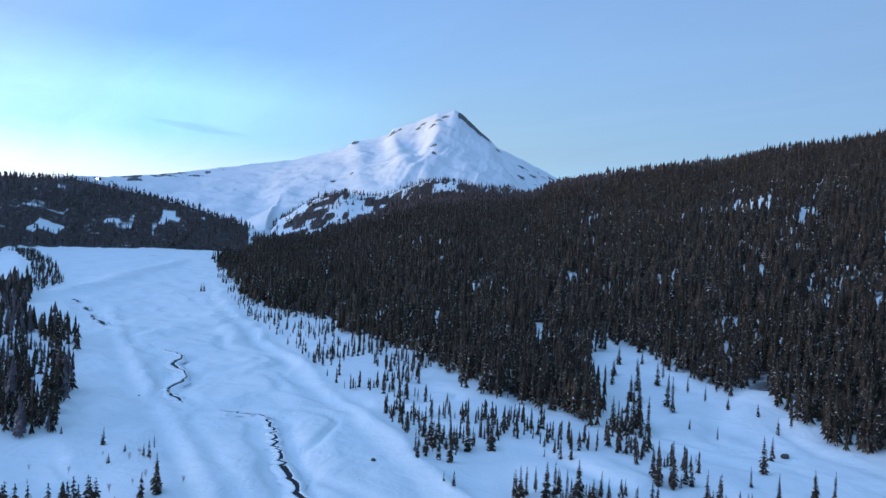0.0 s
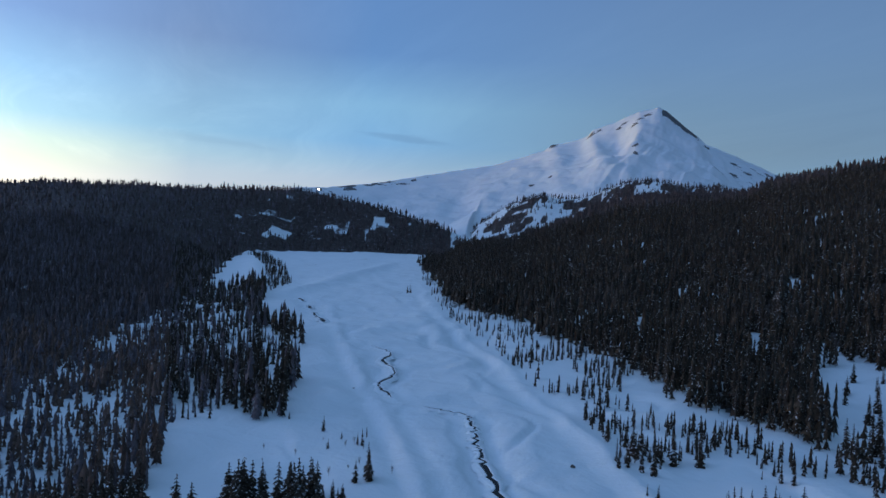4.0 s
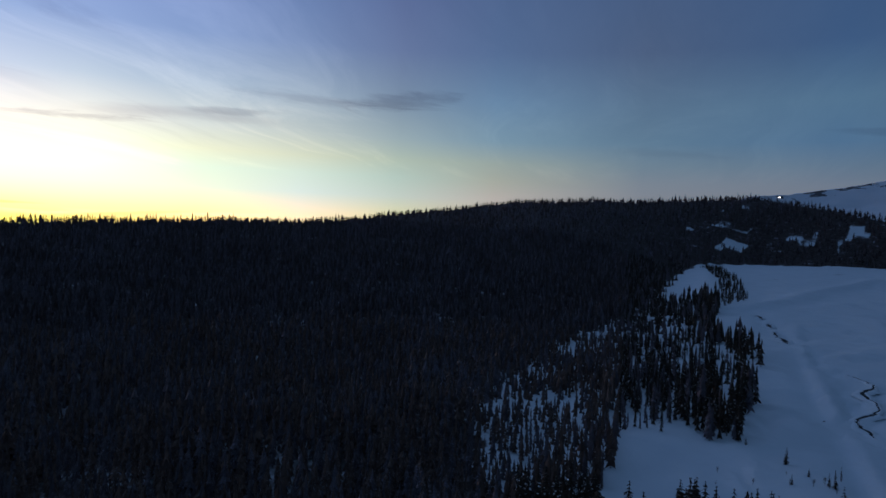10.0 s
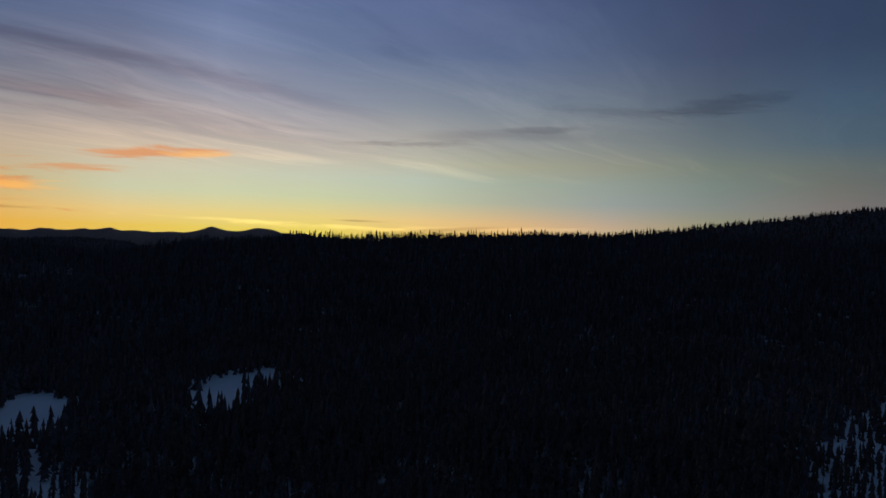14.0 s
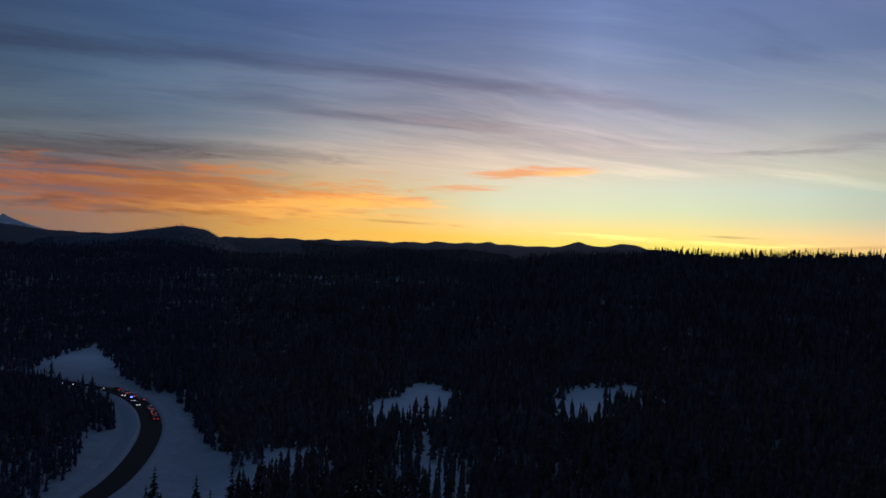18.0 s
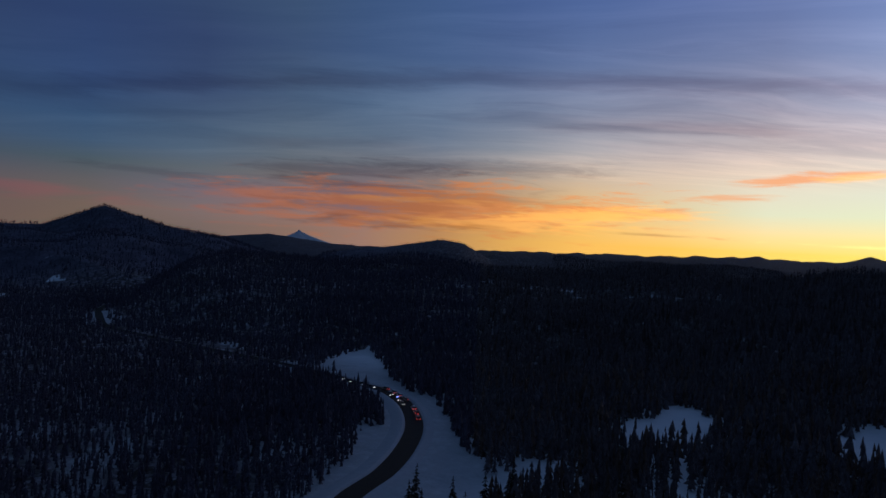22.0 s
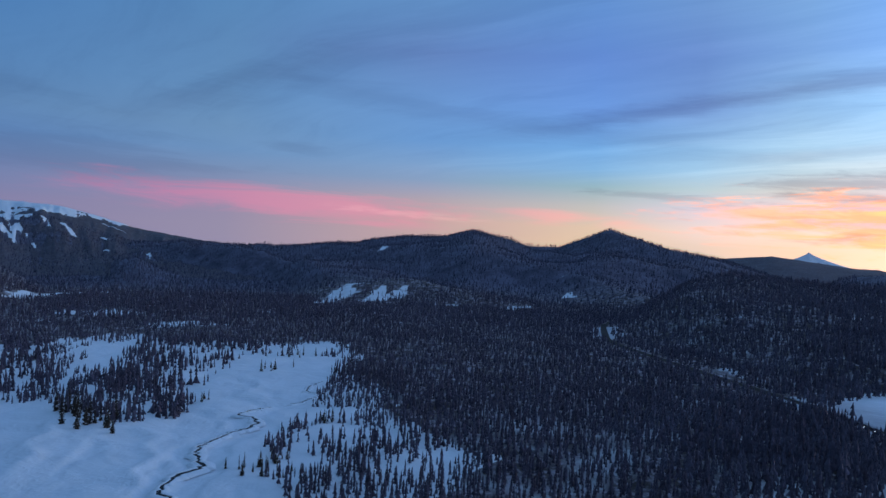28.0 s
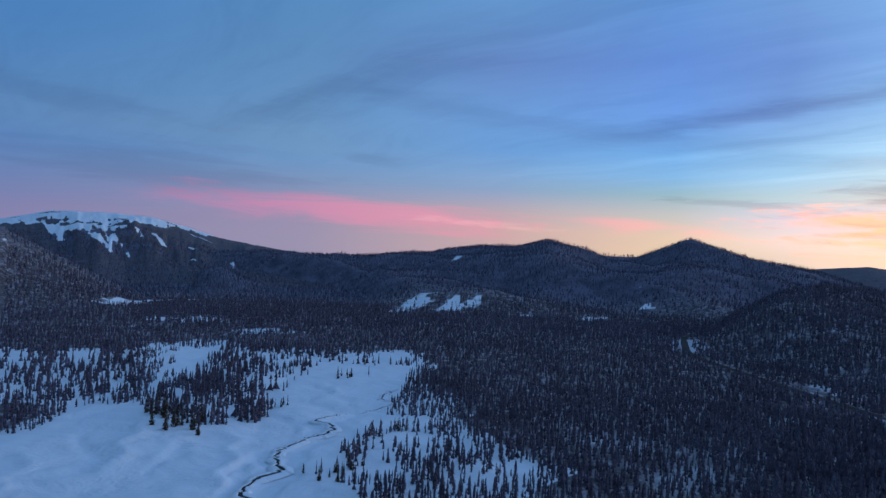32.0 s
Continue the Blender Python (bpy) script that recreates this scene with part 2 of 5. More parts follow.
# thin sheets that catch the light, pale, with an edge above the clear band over the horizon
pale = w.math("MULTIPLY", w.step(w.math("ADD", wisp, w.math("MULTIPLY", w.math("SUBTRACT", fibre, 0.5), 0.14)), 0.42, 0.72), w.step(w.math("ADD", high_, w.math("MULTIPLY", w.math("SUBTRACT", wisp, 0.5), 3.0)), 4.6, 6.4))
sky = w.mix(w.math("MULTIPLY", pale, w.step(ahead_, 0.50, 0.10, 0.16, 0.75)), sky, w.mix(1.0, sky, (1.40, 1.29, 1.20), "MULTIPLY"))
# colour of cloud lit from below: gold by the glow, orange, then rose down the valley
lit = w.ramp(w.math("ADD", w.math("MULTIPLY", swing, 0.5), 0.5),
             [(0.0, (0.04, 0.05, 0.07)), (0.30, (0.10, 0.12, 0.14)), (0.42, (0.45, 0.36, 0.26)), (0.5, (0.95, 0.40, 0.15)), (0.56, (0.88, 0.33, 0.085)), (0.60, (0.50, 0.17, 0.050)), (0.66, (0.25, 0.108, 0.088)),
              (0.71, (0.165, 0.064, 0.080)), (0.77, (0.112, 0.046, 0.080)), (0.85, (0.050, 0.038, 0.080))])
lit = w.mix(1.0, lit, (10.0, 10.0, 10.0), "MULTIPLY")


def fray(slope, fine, seed=0.7):
    """Ragged streaks that run along the horizon, rising by slope; fine: their thickness in degrees."""
    flow = w.math("SUBTRACT", high_, w.math("MULTIPLY", w.math("SUBTRACT", bear_, SUNSET), slope))
    return w.noise(w.vec(w.math("MULTIPLY", bear_, 0.12 / fine), seed, w.math("DIVIDE", flow, fine)), 1.0, 7.0, 0.64, 0.5)


def bank(bear, height, wide, thick, tilt, texture, rag=1.0):
    """A ragged bank of cloud: bearing, height, half width and half thickness in degrees; it rises by tilt over its half width."""
    u = w.math("DIVIDE", w.math("SUBTRACT", bear_, bear), wide)
    v = w.math("DIVIDE", w.math("SUBTRACT", w.math("SUBTRACT", high_, height), w.math("MULTIPLY", u, tilt)), thick)
    r = w.math("SQRT", w.math("ADD", w.math("MULTIPLY", u, u), w.math("MULTIPLY", v, v)))
    cover = w.math("SUBTRACT", 1.0, r)
    return w.step(w.math("ADD", cover, w.math("MULTIPLY", w.math("SUBTRACT", texture, 0.5), 2.4 * rag)), 0.0, 0.85)


def trail(points, thick, fade):
    """A long thin streak: (bearing, height) along it, half thickness, and how far it fades at both ends, in degrees."""
    a, b = points[0][0], points[-1][0]
    at = w.math("DIVIDE", w.math("SUBTRACT", bear_, a), b - a, clamp=True)
    h = w.ramp(at, [((p[0] - a) / (b - a), (p[1] / 20.0,) * 3) for p in points])
    v = w.math("ABSOLUTE", w.math("SUBTRACT", high_, w.math("MULTIPLY", h, 20.0)))
    v = w.math("ADD", w.math("DIVIDE", v, thick), w.math("ADD", w.math("MULTIPLY", w.math("SUBTRACT", COARSE, 0.5), 2.2), w.math("MULTIPLY", w.math("SUBTRACT", FINE, 0.5), 1.2)))
    ends = w.math("MULTIPLY", w.step(bear_, a, a + fade), w.step(bear_, b, b - fade))
    return w.math("MULTIPLY", w.step(v, 1.5, -0.1), ends)


FINE, COARSE = fray(0.0, 0.42), fray(0.02, 1.3)
LEVEL, RISING, VEIL = fray(-0.012, 0.55), fray(0.05, 0.8), fray(0.01, 0.6, 5.3)
DUSKY = (0.60, 0.54, 0.60)
for points, thick, fade, depth in (([(79, 8.0), (87, 10.4), (98, 12.3), (108, 13.2), (127, 13.4), (140, 12.5), (151, 11.1), (162, 9.2), (172, 7.6)], 0.75, 22, 0.62),
                                   ([(100, 9.2), (112, 9.9), (124, 9.5)], 0.45, 6, 0.5), ([(140, 7.5), (165, 9.8), (190, 13.5)], 1.0, 14, 0.28), ([(128, 8.0), (138, 7.7), (150, 6.8)], 0.5, 8, 0.35),
                                   ([(64, 8.6), (75, 8.8), (84, 8.2)], 0.5, 7, 0.4), ([(174, 16.2), (185, 12.0), (197, 7.2)], 1.3, 8, 0.32)):
    sky = w.mix(w.math("MULTIPLY", trail(points, thick, fade), depth), sky, w.mix(1.0, sky, DUSKY, "MULTIPLY"))
# banks lit from below
for spec, depth in (((131, 2.7, 21, 2.6, -0.3, LEVEL, 1.5), 0.78), ((118, 2.9, 11, 0.9, -0.5, LEVEL), 0.75), ((101, 5.9, 6, 0.65, -0.35, LEVEL), 0.8), ((107, 4.4, 5, 0.45, -0.1, VEIL), 0.6), ((181, 2.4, 17, 1.6, 0.5, COARSE), 0.78), ((160, 2.3, 6, 0.9, 0.1, COARSE), 0.55),
                    ((155, 1.9, 4, 0.8, 0.0, COARSE), 0.45), ((144, 3.0, 9, 1.2, 0.0, LEVEL), 0.5), ((190, 2.4, 12, 1.6, 0.2, COARSE), 0.28)):
    sky = w.mix(w.math("MULTIPLY", bank(*spec), depth), sky, lit)
# bright rims and threads of gold in them
gold = w.mix(1.0, lit, (1.4, 1.8, 1.4), "MULTIPLY")
for spec, depth in (((117, 2.6, 11, 0.9, -0.6, FINE), 0.85), ((125, 1.6, 12, 0.9, -0.2, FINE), 0.75), ((132, 3.3, 10, 0.4, 0.0, FINE), 0.4), ((98, 6.0, 4, 0.35, -0.25, FINE), 0.6), ((173, 1.9, 7, 0.4, 0.35, FINE), 0.25)):
    sky = w.mix(w.math("MULTIPLY", bank(*spec), depth), sky, gold)
# threads of cloud right over the glow
for spec, depth in (((88, 0.75, 9, 0.28, 0.1, FINE), 0.7), ((74, 1.0, 12, 0.22, -0.3, FINE), 0.45), ((96, 1.0, 7, 0.2, 0.1, FINE), 0.5)):
    sky = w.mix(w.math("MULTIPLY", bank(*spec), depth), sky, w.mix(1.0, sky, (1.5, 1.45, 1.4), "MULTIPLY"))
# unlit banks
for spec, depth in (((57, 10.8, 6.5, 1.0, -0.6, RISING), 0.62), ((64, 10.6, 9, 0.6, 0.6, RISING), 0.35), ((70, 9.3, 4.5, 0.4, -0.2, RISING), 0.5), ((82, 7.8, 6, 0.4, -0.2, LEVEL), 0.6), ((112, 1.3, 5, 0.18, 0.1, FINE), 0.6), ((77, 0.9, 6, 0.2, -0.4, FINE), 0.75), ((86, 1.3, 3, 0.12, 0.0, FINE), 0.7),
                    ((20, 8.4, 4.5, 0.5, 0.3, RISING), 0.32), ((125, 6.2, 13, 0.9, -0.1, VEIL), 0.62), ((137, 5.5, 13, 0.9, -0.4, VEIL), 0.62), ((133, 3.0, 16, 2.2, 0.0, VEIL, 1.3), 0.42), ((134, 1.3, 12, 0.6, 0.0, VEIL), 0.5), ((140, 4.4, 9, 0.4, 0.0, FINE), 0.5), ((152, 4.2, 8, 0.4, 0.3, FINE), 0.4),
                    ((197, 5.0, 14, 2.2, 0.6, COARSE), 0.30), ((206, 9.5, 14, 1.2, 1.5, COARSE), 0.25), ((181, 6.8, 3.5, 0.6, 0.1, COARSE), 0.3), ((35, 7.2, 6, 0.5, 0.3, RISING), 0.15)):
    sky = w.mix(w.math("MULTIPLY", bank(*spec), depth), sky, w.mix(1.0, sky, (0.58, 0.55, 0.60), "MULTIPLY"))
bg = w.node("ShaderNodeBackground")
w.plug(bg.inputs[0], sky)
bg.inputs[1].default_value = 1.0
wt.links.new(bg.outputs[0], w.node("ShaderNodeOutputWorld").inputs[0])

# the last of the sun's light, spread wide by the haze over the horizon
sun = new("sun", bpy.data.lights.new("sun", "SUN"))
sun.data.energy, sun.data.angle, sun.data.color = 0.30, radians(24), (1.0, 0.72, 0.55)
sun.matrix_basis = look((0, 0, 0), (math.sin(radians(SUNSET)), -math.cos(radians(SUNSET)), -math.tan(radians(5))))


# ======================================================================
# materials
# ======================================================================
def material(name):
    m = bpy.data.materials.new(name)
    m.use_nodes = True
    t = m.node_tree
    b = next(n for n in t.nodes if n.type == "BSDF_PRINCIPLED")
    return m, Net(t), b


def bump(net, b, height, strength, distance):
    n = net.node("ShaderNodeBump")
    n.inputs["Strength"].default_value, n.inputs["Distance"].default_value = strength, distance
    net.plug(n.inputs["Height"], height)
    net.tree.links.new(n.outputs[0], b.inputs["Normal"])


def place(net):
    return net.node("ShaderNodeNewGeometry").outputs["Position"]


def mat_ground():
    m, n, b = material("snow_and_wood_shade")
    p = place(n)
    att = n.node("ShaderNodeAttribute", attribute_name="woods").outputs["Fac"]
    frost = n.node("ShaderNodeAttribute", attribute_name="frost").outputs["Fac"]
    fine = n.noise(p, 0.8, 5.0, 0.6)
    drift = n.noise(p, 0.05, 4.0, 0.5, 0.4)
    snow = n.mix(drift, (0.60, 0.665, 0.70), (0.735, 0.79, 0.82))
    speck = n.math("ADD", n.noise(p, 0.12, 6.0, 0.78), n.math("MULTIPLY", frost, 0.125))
    # dark tone: shade painted on snow under near woods, the firs themselves farther off
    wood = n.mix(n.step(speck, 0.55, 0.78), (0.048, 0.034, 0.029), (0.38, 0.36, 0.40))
    # pale blue mixed into the far slopes' colour in place of haze
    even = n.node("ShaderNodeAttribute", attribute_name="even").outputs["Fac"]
    hazed_hill = n.mix(n.step(n.noise(p, 0.02, 9.0, 0.75), 0.3, 0.7), (0.040, 0.039, 0.060), (0.128, 0.125, 0.175))
    wood = n.mix(even, wood, hazed_hill)
    # grey painted over the snow near the road stands in for shade
    road_shade = n.math("MULTIPLY", n.node("ShaderNodeAttribute", attribute_name="road_shade").outputs["Fac"], n.step(n.noise(p, 0.25, 5.0, 0.7), 0.2, 0.6, 0.6, 1.0))
    snow = n.mix(road_shade, snow, (0.30, 0.315, 0.34))
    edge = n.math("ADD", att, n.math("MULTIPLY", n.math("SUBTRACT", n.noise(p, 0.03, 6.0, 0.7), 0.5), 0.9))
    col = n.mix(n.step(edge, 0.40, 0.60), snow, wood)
    n.plug(b.inputs["Base Color"], col)
    b.inputs["Roughness"].default_value = 0.75
    b.inputs["Specular IOR Level"].default_value = 0.2
    bump(n, b, n.math("ADD", n.math("MULTIPLY", drift, 6.0), n.math("MULTIPLY", fine, 0.5)), 0.6, 0.6)
    return m


def mat_plain_snow():
    m, n, b = material("packed_snow")
    p = place(n)
    n.plug(b.inputs["Base Color"], n.mix(n.noise(p, 0.3, 4.0), (0.58, 0.645, 0.68), (0.715, 0.77, 0.80)))
    b.inputs["Roughness"].default_value = 0.7
    bump(n, b, n.noise(p, 1.5, 5.0), 0.4, 0.2)
    return m


def mat_mountain():
    m, n, b = material("snow_and_bare_rock")
    p = place(n)
    att = n.node("ShaderNodeAttribute", attribute_name="rock").outputs["Fac"]
    mark = n.math("ADD", att, n.math("MULTIPLY", n.math("SUBTRACT", n.noise(p, 0.03, 7.0, 0.70), 0.5), 2.2))
    snow = n.mix(n.noise(p, 0.006, 5.0, 0.6), (0.60, 0.63, 0.665), (0.735, 0.755, 0.78))
    rock = n.mix(n.noise(p, 0.05, 6.0, 0.7), (0.045, 0.048, 0.055), (0.15, 0.145, 0.15))
    n.plug(b.inputs["Base Color"], n.mix(n.step(mark, 0.46, 0.56), snow, rock))
    b.inputs["Roughness"].default_value = 0.8
    b.inputs["Specular IOR Level"].default_value = 0.2
    bump(n, b, n.noise(p, 0.012, 7.0, 0.55), 0.5, 9.0)
    return m


def mat_needles(name, dark, light, snowy, fleck_=(0.60, 0.60, 0.64), dots=0.0):
    m, n, b = material(name)
    g = n.node("ShaderNodeNewGeometry")
    rnd = g.outputs["Random Per Island"]
    p = g.outputs["Position"]
    upz = n.node("ShaderNodeSeparateXYZ")
    n.plug(upz.inputs[0], g.outputs["True Normal"])
    green = n.mix(rnd, dark, light)
    patch = n.math("MULTIPLY", n.math("SUBTRACT", n.noise(p, 0.02, 3.0), 0.5), 0.35)
    grain = n.math("ADD", n.noise(p, 2.3, 4.0, 0.85), patch)
    fleck = n.math("MULTIPLY", n.step(grain, 0.62 - snowy, 0.67 - snowy), n.step(upz.outputs[2], -0.1, 0.35))
    col = n.mix(fleck, green, fleck_)
    if dots:      # clots of snow that lie on the boughs
        clot = n.math("MULTIPLY", n.step(n.noise(p, 1.3, 2.0, 0.6), 0.69 - dots, 0.72 - dots), n.step(upz.outputs[2], 0.0, 0.3))
        col = n.mix(clot, col, (0.80, 0.81, 0.84))
    n.plug(b.inputs["Base Color"], col)
    b.inputs["Roughness"].default_value = 0.85
    b.inputs["Specular IOR Level"].default_value = 0.15
    return m


def mat_simple(name, a, c, scale, rough, metal=0.0):
    m, n, b = material(name)
    p = place(n)
    f = n.noise(p, scale, 5.0, 0.65)
    n.plug(b.inputs["Base Color"], n.mix(f, a, c))
    b.inputs["Roughness"].default_value, b.inputs["Metallic"].default_value = rough, metal
    b.inputs["Specular IOR Level"].default_value = 0.5 if rough < 0.5 else 0.12
    bump(n, b, f, 0.3, 0.05)
    return m


def mat_glow(name, colour, strength):
    m, n, b = material(name)
    b.inputs["Base Color"].default_value = (*colour, 1)
    b.inputs["Emission Color"].default_value = (*colour, 1)
    b.inputs["Emission Strength"].default_value = strength
    return m


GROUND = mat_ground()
# bank snow darkened to match the shade painted beside the road
SHADED_SNOW = mat_simple("shaded_snow", (0.33, 0.35, 0.38), (0.48, 0.51, 0.545), 0.5, 0.8)
SNOW = mat_plain_snow()
MOUNTAIN = mat_mountain()
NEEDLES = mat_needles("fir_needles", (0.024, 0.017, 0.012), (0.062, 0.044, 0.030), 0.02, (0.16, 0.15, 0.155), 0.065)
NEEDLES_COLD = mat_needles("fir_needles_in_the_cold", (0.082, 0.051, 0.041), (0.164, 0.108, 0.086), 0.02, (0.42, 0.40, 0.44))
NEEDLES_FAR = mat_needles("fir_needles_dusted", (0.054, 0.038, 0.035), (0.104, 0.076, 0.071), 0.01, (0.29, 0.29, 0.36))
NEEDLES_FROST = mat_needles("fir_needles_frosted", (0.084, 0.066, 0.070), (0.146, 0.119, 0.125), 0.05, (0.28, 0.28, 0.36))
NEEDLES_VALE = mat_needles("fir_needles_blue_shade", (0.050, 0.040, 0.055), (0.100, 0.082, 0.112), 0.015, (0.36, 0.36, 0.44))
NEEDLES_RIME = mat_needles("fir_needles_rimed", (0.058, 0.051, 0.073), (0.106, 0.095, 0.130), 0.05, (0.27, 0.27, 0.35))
# violet-blue in this colour stands in for haze over the distant slopes
NEEDLES_HAZED = mat_needles("fir_needles_hazed", (0.046, 0.044, 0.066), (0.104, 0.100, 0.142), 0.03, (0.19, 0.19, 0.25))
BARK = mat_simple("bark", (0.07, 0.055, 0.045), (0.16, 0.13, 0.11), 6.0, 0.9)
WATER = mat_simple("creek_water", (0.010, 0.011, 0.013), (0.022, 0.024, 0.028), 1.0, 0.6)
ASPHALT = mat_simple("wet_asphalt", (0.022, 0.018, 0.015), (0.048, 0.038, 0.031), 0.6, 0.8)
ROCK = mat_simple("dark_boulder", (0.04, 0.038, 0.036), (0.12, 0.11, 0.10), 2.0, 0.85)


# ======================================================================
# numbers for the lie of the land
# ======================================================================
def lattice(ix, iy, seed):
    h = (ix * 374761393 + iy * 668265263 + seed * 974634721) & 0xFFFFFFFF
    h = ((h ^ (h >> 13)) * 1274126177) & 0xFFFFFFFF
    return ((h ^ (h >> 16)) & 0xFFFF) / 65535.0


def value_noise(x, y, seed=0):
    ix, iy = np.floor(x).astype(np.int64), np.floor(y).astype(np.int64)
    fx, fy = x - ix, y - iy
    fx, fy = fx * fx * (3 - 2 * fx), fy * fy * (3 - 2 * fy)
    a, b = lattice(ix, iy, seed), lattice(ix + 1, iy, seed)
    c, d = lattice(ix, iy + 1, seed), lattice(ix + 1, iy + 1, seed)
    return (a * (1 - fx) + b * fx) * (1 - fy) + (c * (1 - fx) + d * fx) * fy


def fbm(x, y, octaves=4, seed=0, gain=0.5):
    total, amp, norm = 0.0, 1.0, 0.0
    for k in range(octaves):
        total = total + amp * value_noise(x * 2 ** k + 17.3 * k, y * 2 ** k - 9.1 * k, seed + k)
        norm, amp = norm + amp, amp * gain
    return total / norm


def smooth(t):
    t = np.clip(t, 0, 1)
    return t * t * (3 - 2 * t)


def bearing(x, y):
    """Degrees to the left of the first view, from -152 to 208."""
    return (np.degrees(np.arctan2(-x, y)) + 152) % 360 - 152


def valley_floor(x, y):
    return np.where(y > 0, 0.03 * np.minimum(y, 1300), 0.037 * np.maximum(y, -1300))


# each rise: bearings, skyline in degrees as seen from the drone, where it starts, where its crest stands, trees on the crest
RISES = {}
RISES["east_ridge"] = ([-152, -110, -60, -33, -25.4, -21.9, -17, -9, -7, -3.3, 0, 2.4, 4.7, 7, 10.6, 15, 17, 19],
                   [0.2, 5, 9.5, 9.7, 8.9, 8.1, 7.5, 6.1, 5.2, 5.0, 4.9, 4.3, 3.5, 2.4, 0.9, 0.3, -1.4, -3.2],
                   [(-152, 800), (-110, 350), (-33, 240), (-14, 280), (-3.7, 290), (1.6, 335), (7.3, 415), (10.2, 480), (14.3, 520), (15.7, 610), (18.2, 1000)],
                   [(-152, 1300), (-110, 1100), (-33, 1250), (-17, 1350), (-9, 1450), (0, 1550), (4.7, 1450), (10, 1250), (15, 1120), (19, 1200)], 11)
RISES["rocky_knoll"] = ([-8, -4.5, -2.9, -1.8, -0.2, 1, 2.5, 4.35, 6.2, 8.35, 9.4, 10.9, 12.45, 13.9, 14.4, 16], [5.0, 5.4, 5.5, 5.75, 5.9, 5.85, 5.55, 4.6, 4.2, 4.4, 4.25, 3.7, 2.7, 1.65, 0.75, -1.0],
                        [(0, 1500)], [(0, 2000)], 4)
RISES["north_west_hill"] = ([13, 15, 17.7, 20.7, 23.6, 26, 29, 33, 41, 46, 51, 58, 66], [-1.5, 0.9, 1.65, 2.65, 3.2, 3.65, 4.1, 3.7, 3.5, 3.3, 2.7, 1.75, 0.0],
                        [(15, 1400), (28, 1400), (34, 1200), (45, 700), (60, 700)], [(15, 1650), (30, 1800), (58, 1500)], 6)
RISES["west_plateau"] = ([36, 45, 52, 59, 65, 72, 79, 86, 91, 100, 106], [-1.2, 0.0, 0.8, 1.22, 0.95, 0.72, 0.35, 0.0, -0.05, -0.9, -1.9],
                     [(36, 500), (45, 300), (106, 300)], [(36, 1200), (70, 1100), (106, 900)], 7)
RISES["south_west_hill"] = ([98, 105, 109, 113, 117, 126, 131, 137, 146, 149, 152, 154.7, 158], [-3, -1.9, -1.0, -1.1, -1.6, -1.6, -0.85, -1.5, -1.5, -2.1, -3.8, -6.1, -8],
                        [(98, 350), (130, 430), (146, 560), (158, 800)], [(98, 1000), (131, 1300), (150, 1100), (158, 1000)], 8)
RISES["round_dome"] = ([122, 126, 127.5, 129.3, 131.3, 135, 139, 142], [-3.5, -0.75, 0.0, 0.32, -0.1, -0.7, -1.4, -3.5], [(123, 1600)], [(123, 2300)], 3)
RISES["far_ridge"] = ([84, 88, 91, 93.6, 95.2, 97.2, 99, 105, 112, 121, 128, 136, 150], [-0.5, -0.1, 0.1, 0.33, 0.05, 0.38, -0.05, -0.1, -0.35, -0.5, -0.7, -0.7, -1.0],
                  [(84, 2800)], [(84, 4000)], 0)
RISES["low_hills"] = ([98, 103, 107, 110, 113, 116, 119, 122, 125, 130], [-3.5, -1.0, -0.72, -0.95, -0.80, -1.05, -0.66, -0.82, -0.75, -3.5],
                  [(98, 1900)], [(98, 2550), (129, 2450)], 3)
RISES["middle_ridge"] = ([133, 139, 143.5, 147, 152], [-1.2, -0.6, -0.1, -0.5, -1.2], [(133, 2300)], [(133, 3400)], 0)
RISES["two_horns"] = ([139, 143, 147, 151, 153.4, 155.6, 157.2, 159.5, 161.9, 164, 166.8, 169, 172, 176, 182, 188, 195], [-3.4, -1.7, -0.5, 0.2, 0.9, 1.48, 0.9, 0.0, 0.0, 0.5, 1.03, 0.4, 0.2, -0.5, -1.2, -1.12, -1.4],
                  [(139, 1350), (150, 1060), (178, 1000), (188, 1150), (195, 1350)], [(147, 2500)], 7)
RISES["south_east_spur"] = ([193.5, 195.7, 197, 200, 203, 206.3, 208], [-8, -6.2, -5.6, -4.2, -2.5, -0.8, -0.1], [(193, 800)], [(193, 1300)], 9)


RIBBED = {"two_horns": 120, "south_west_hill": 45}          # relief of the spurs and gullies, in metres


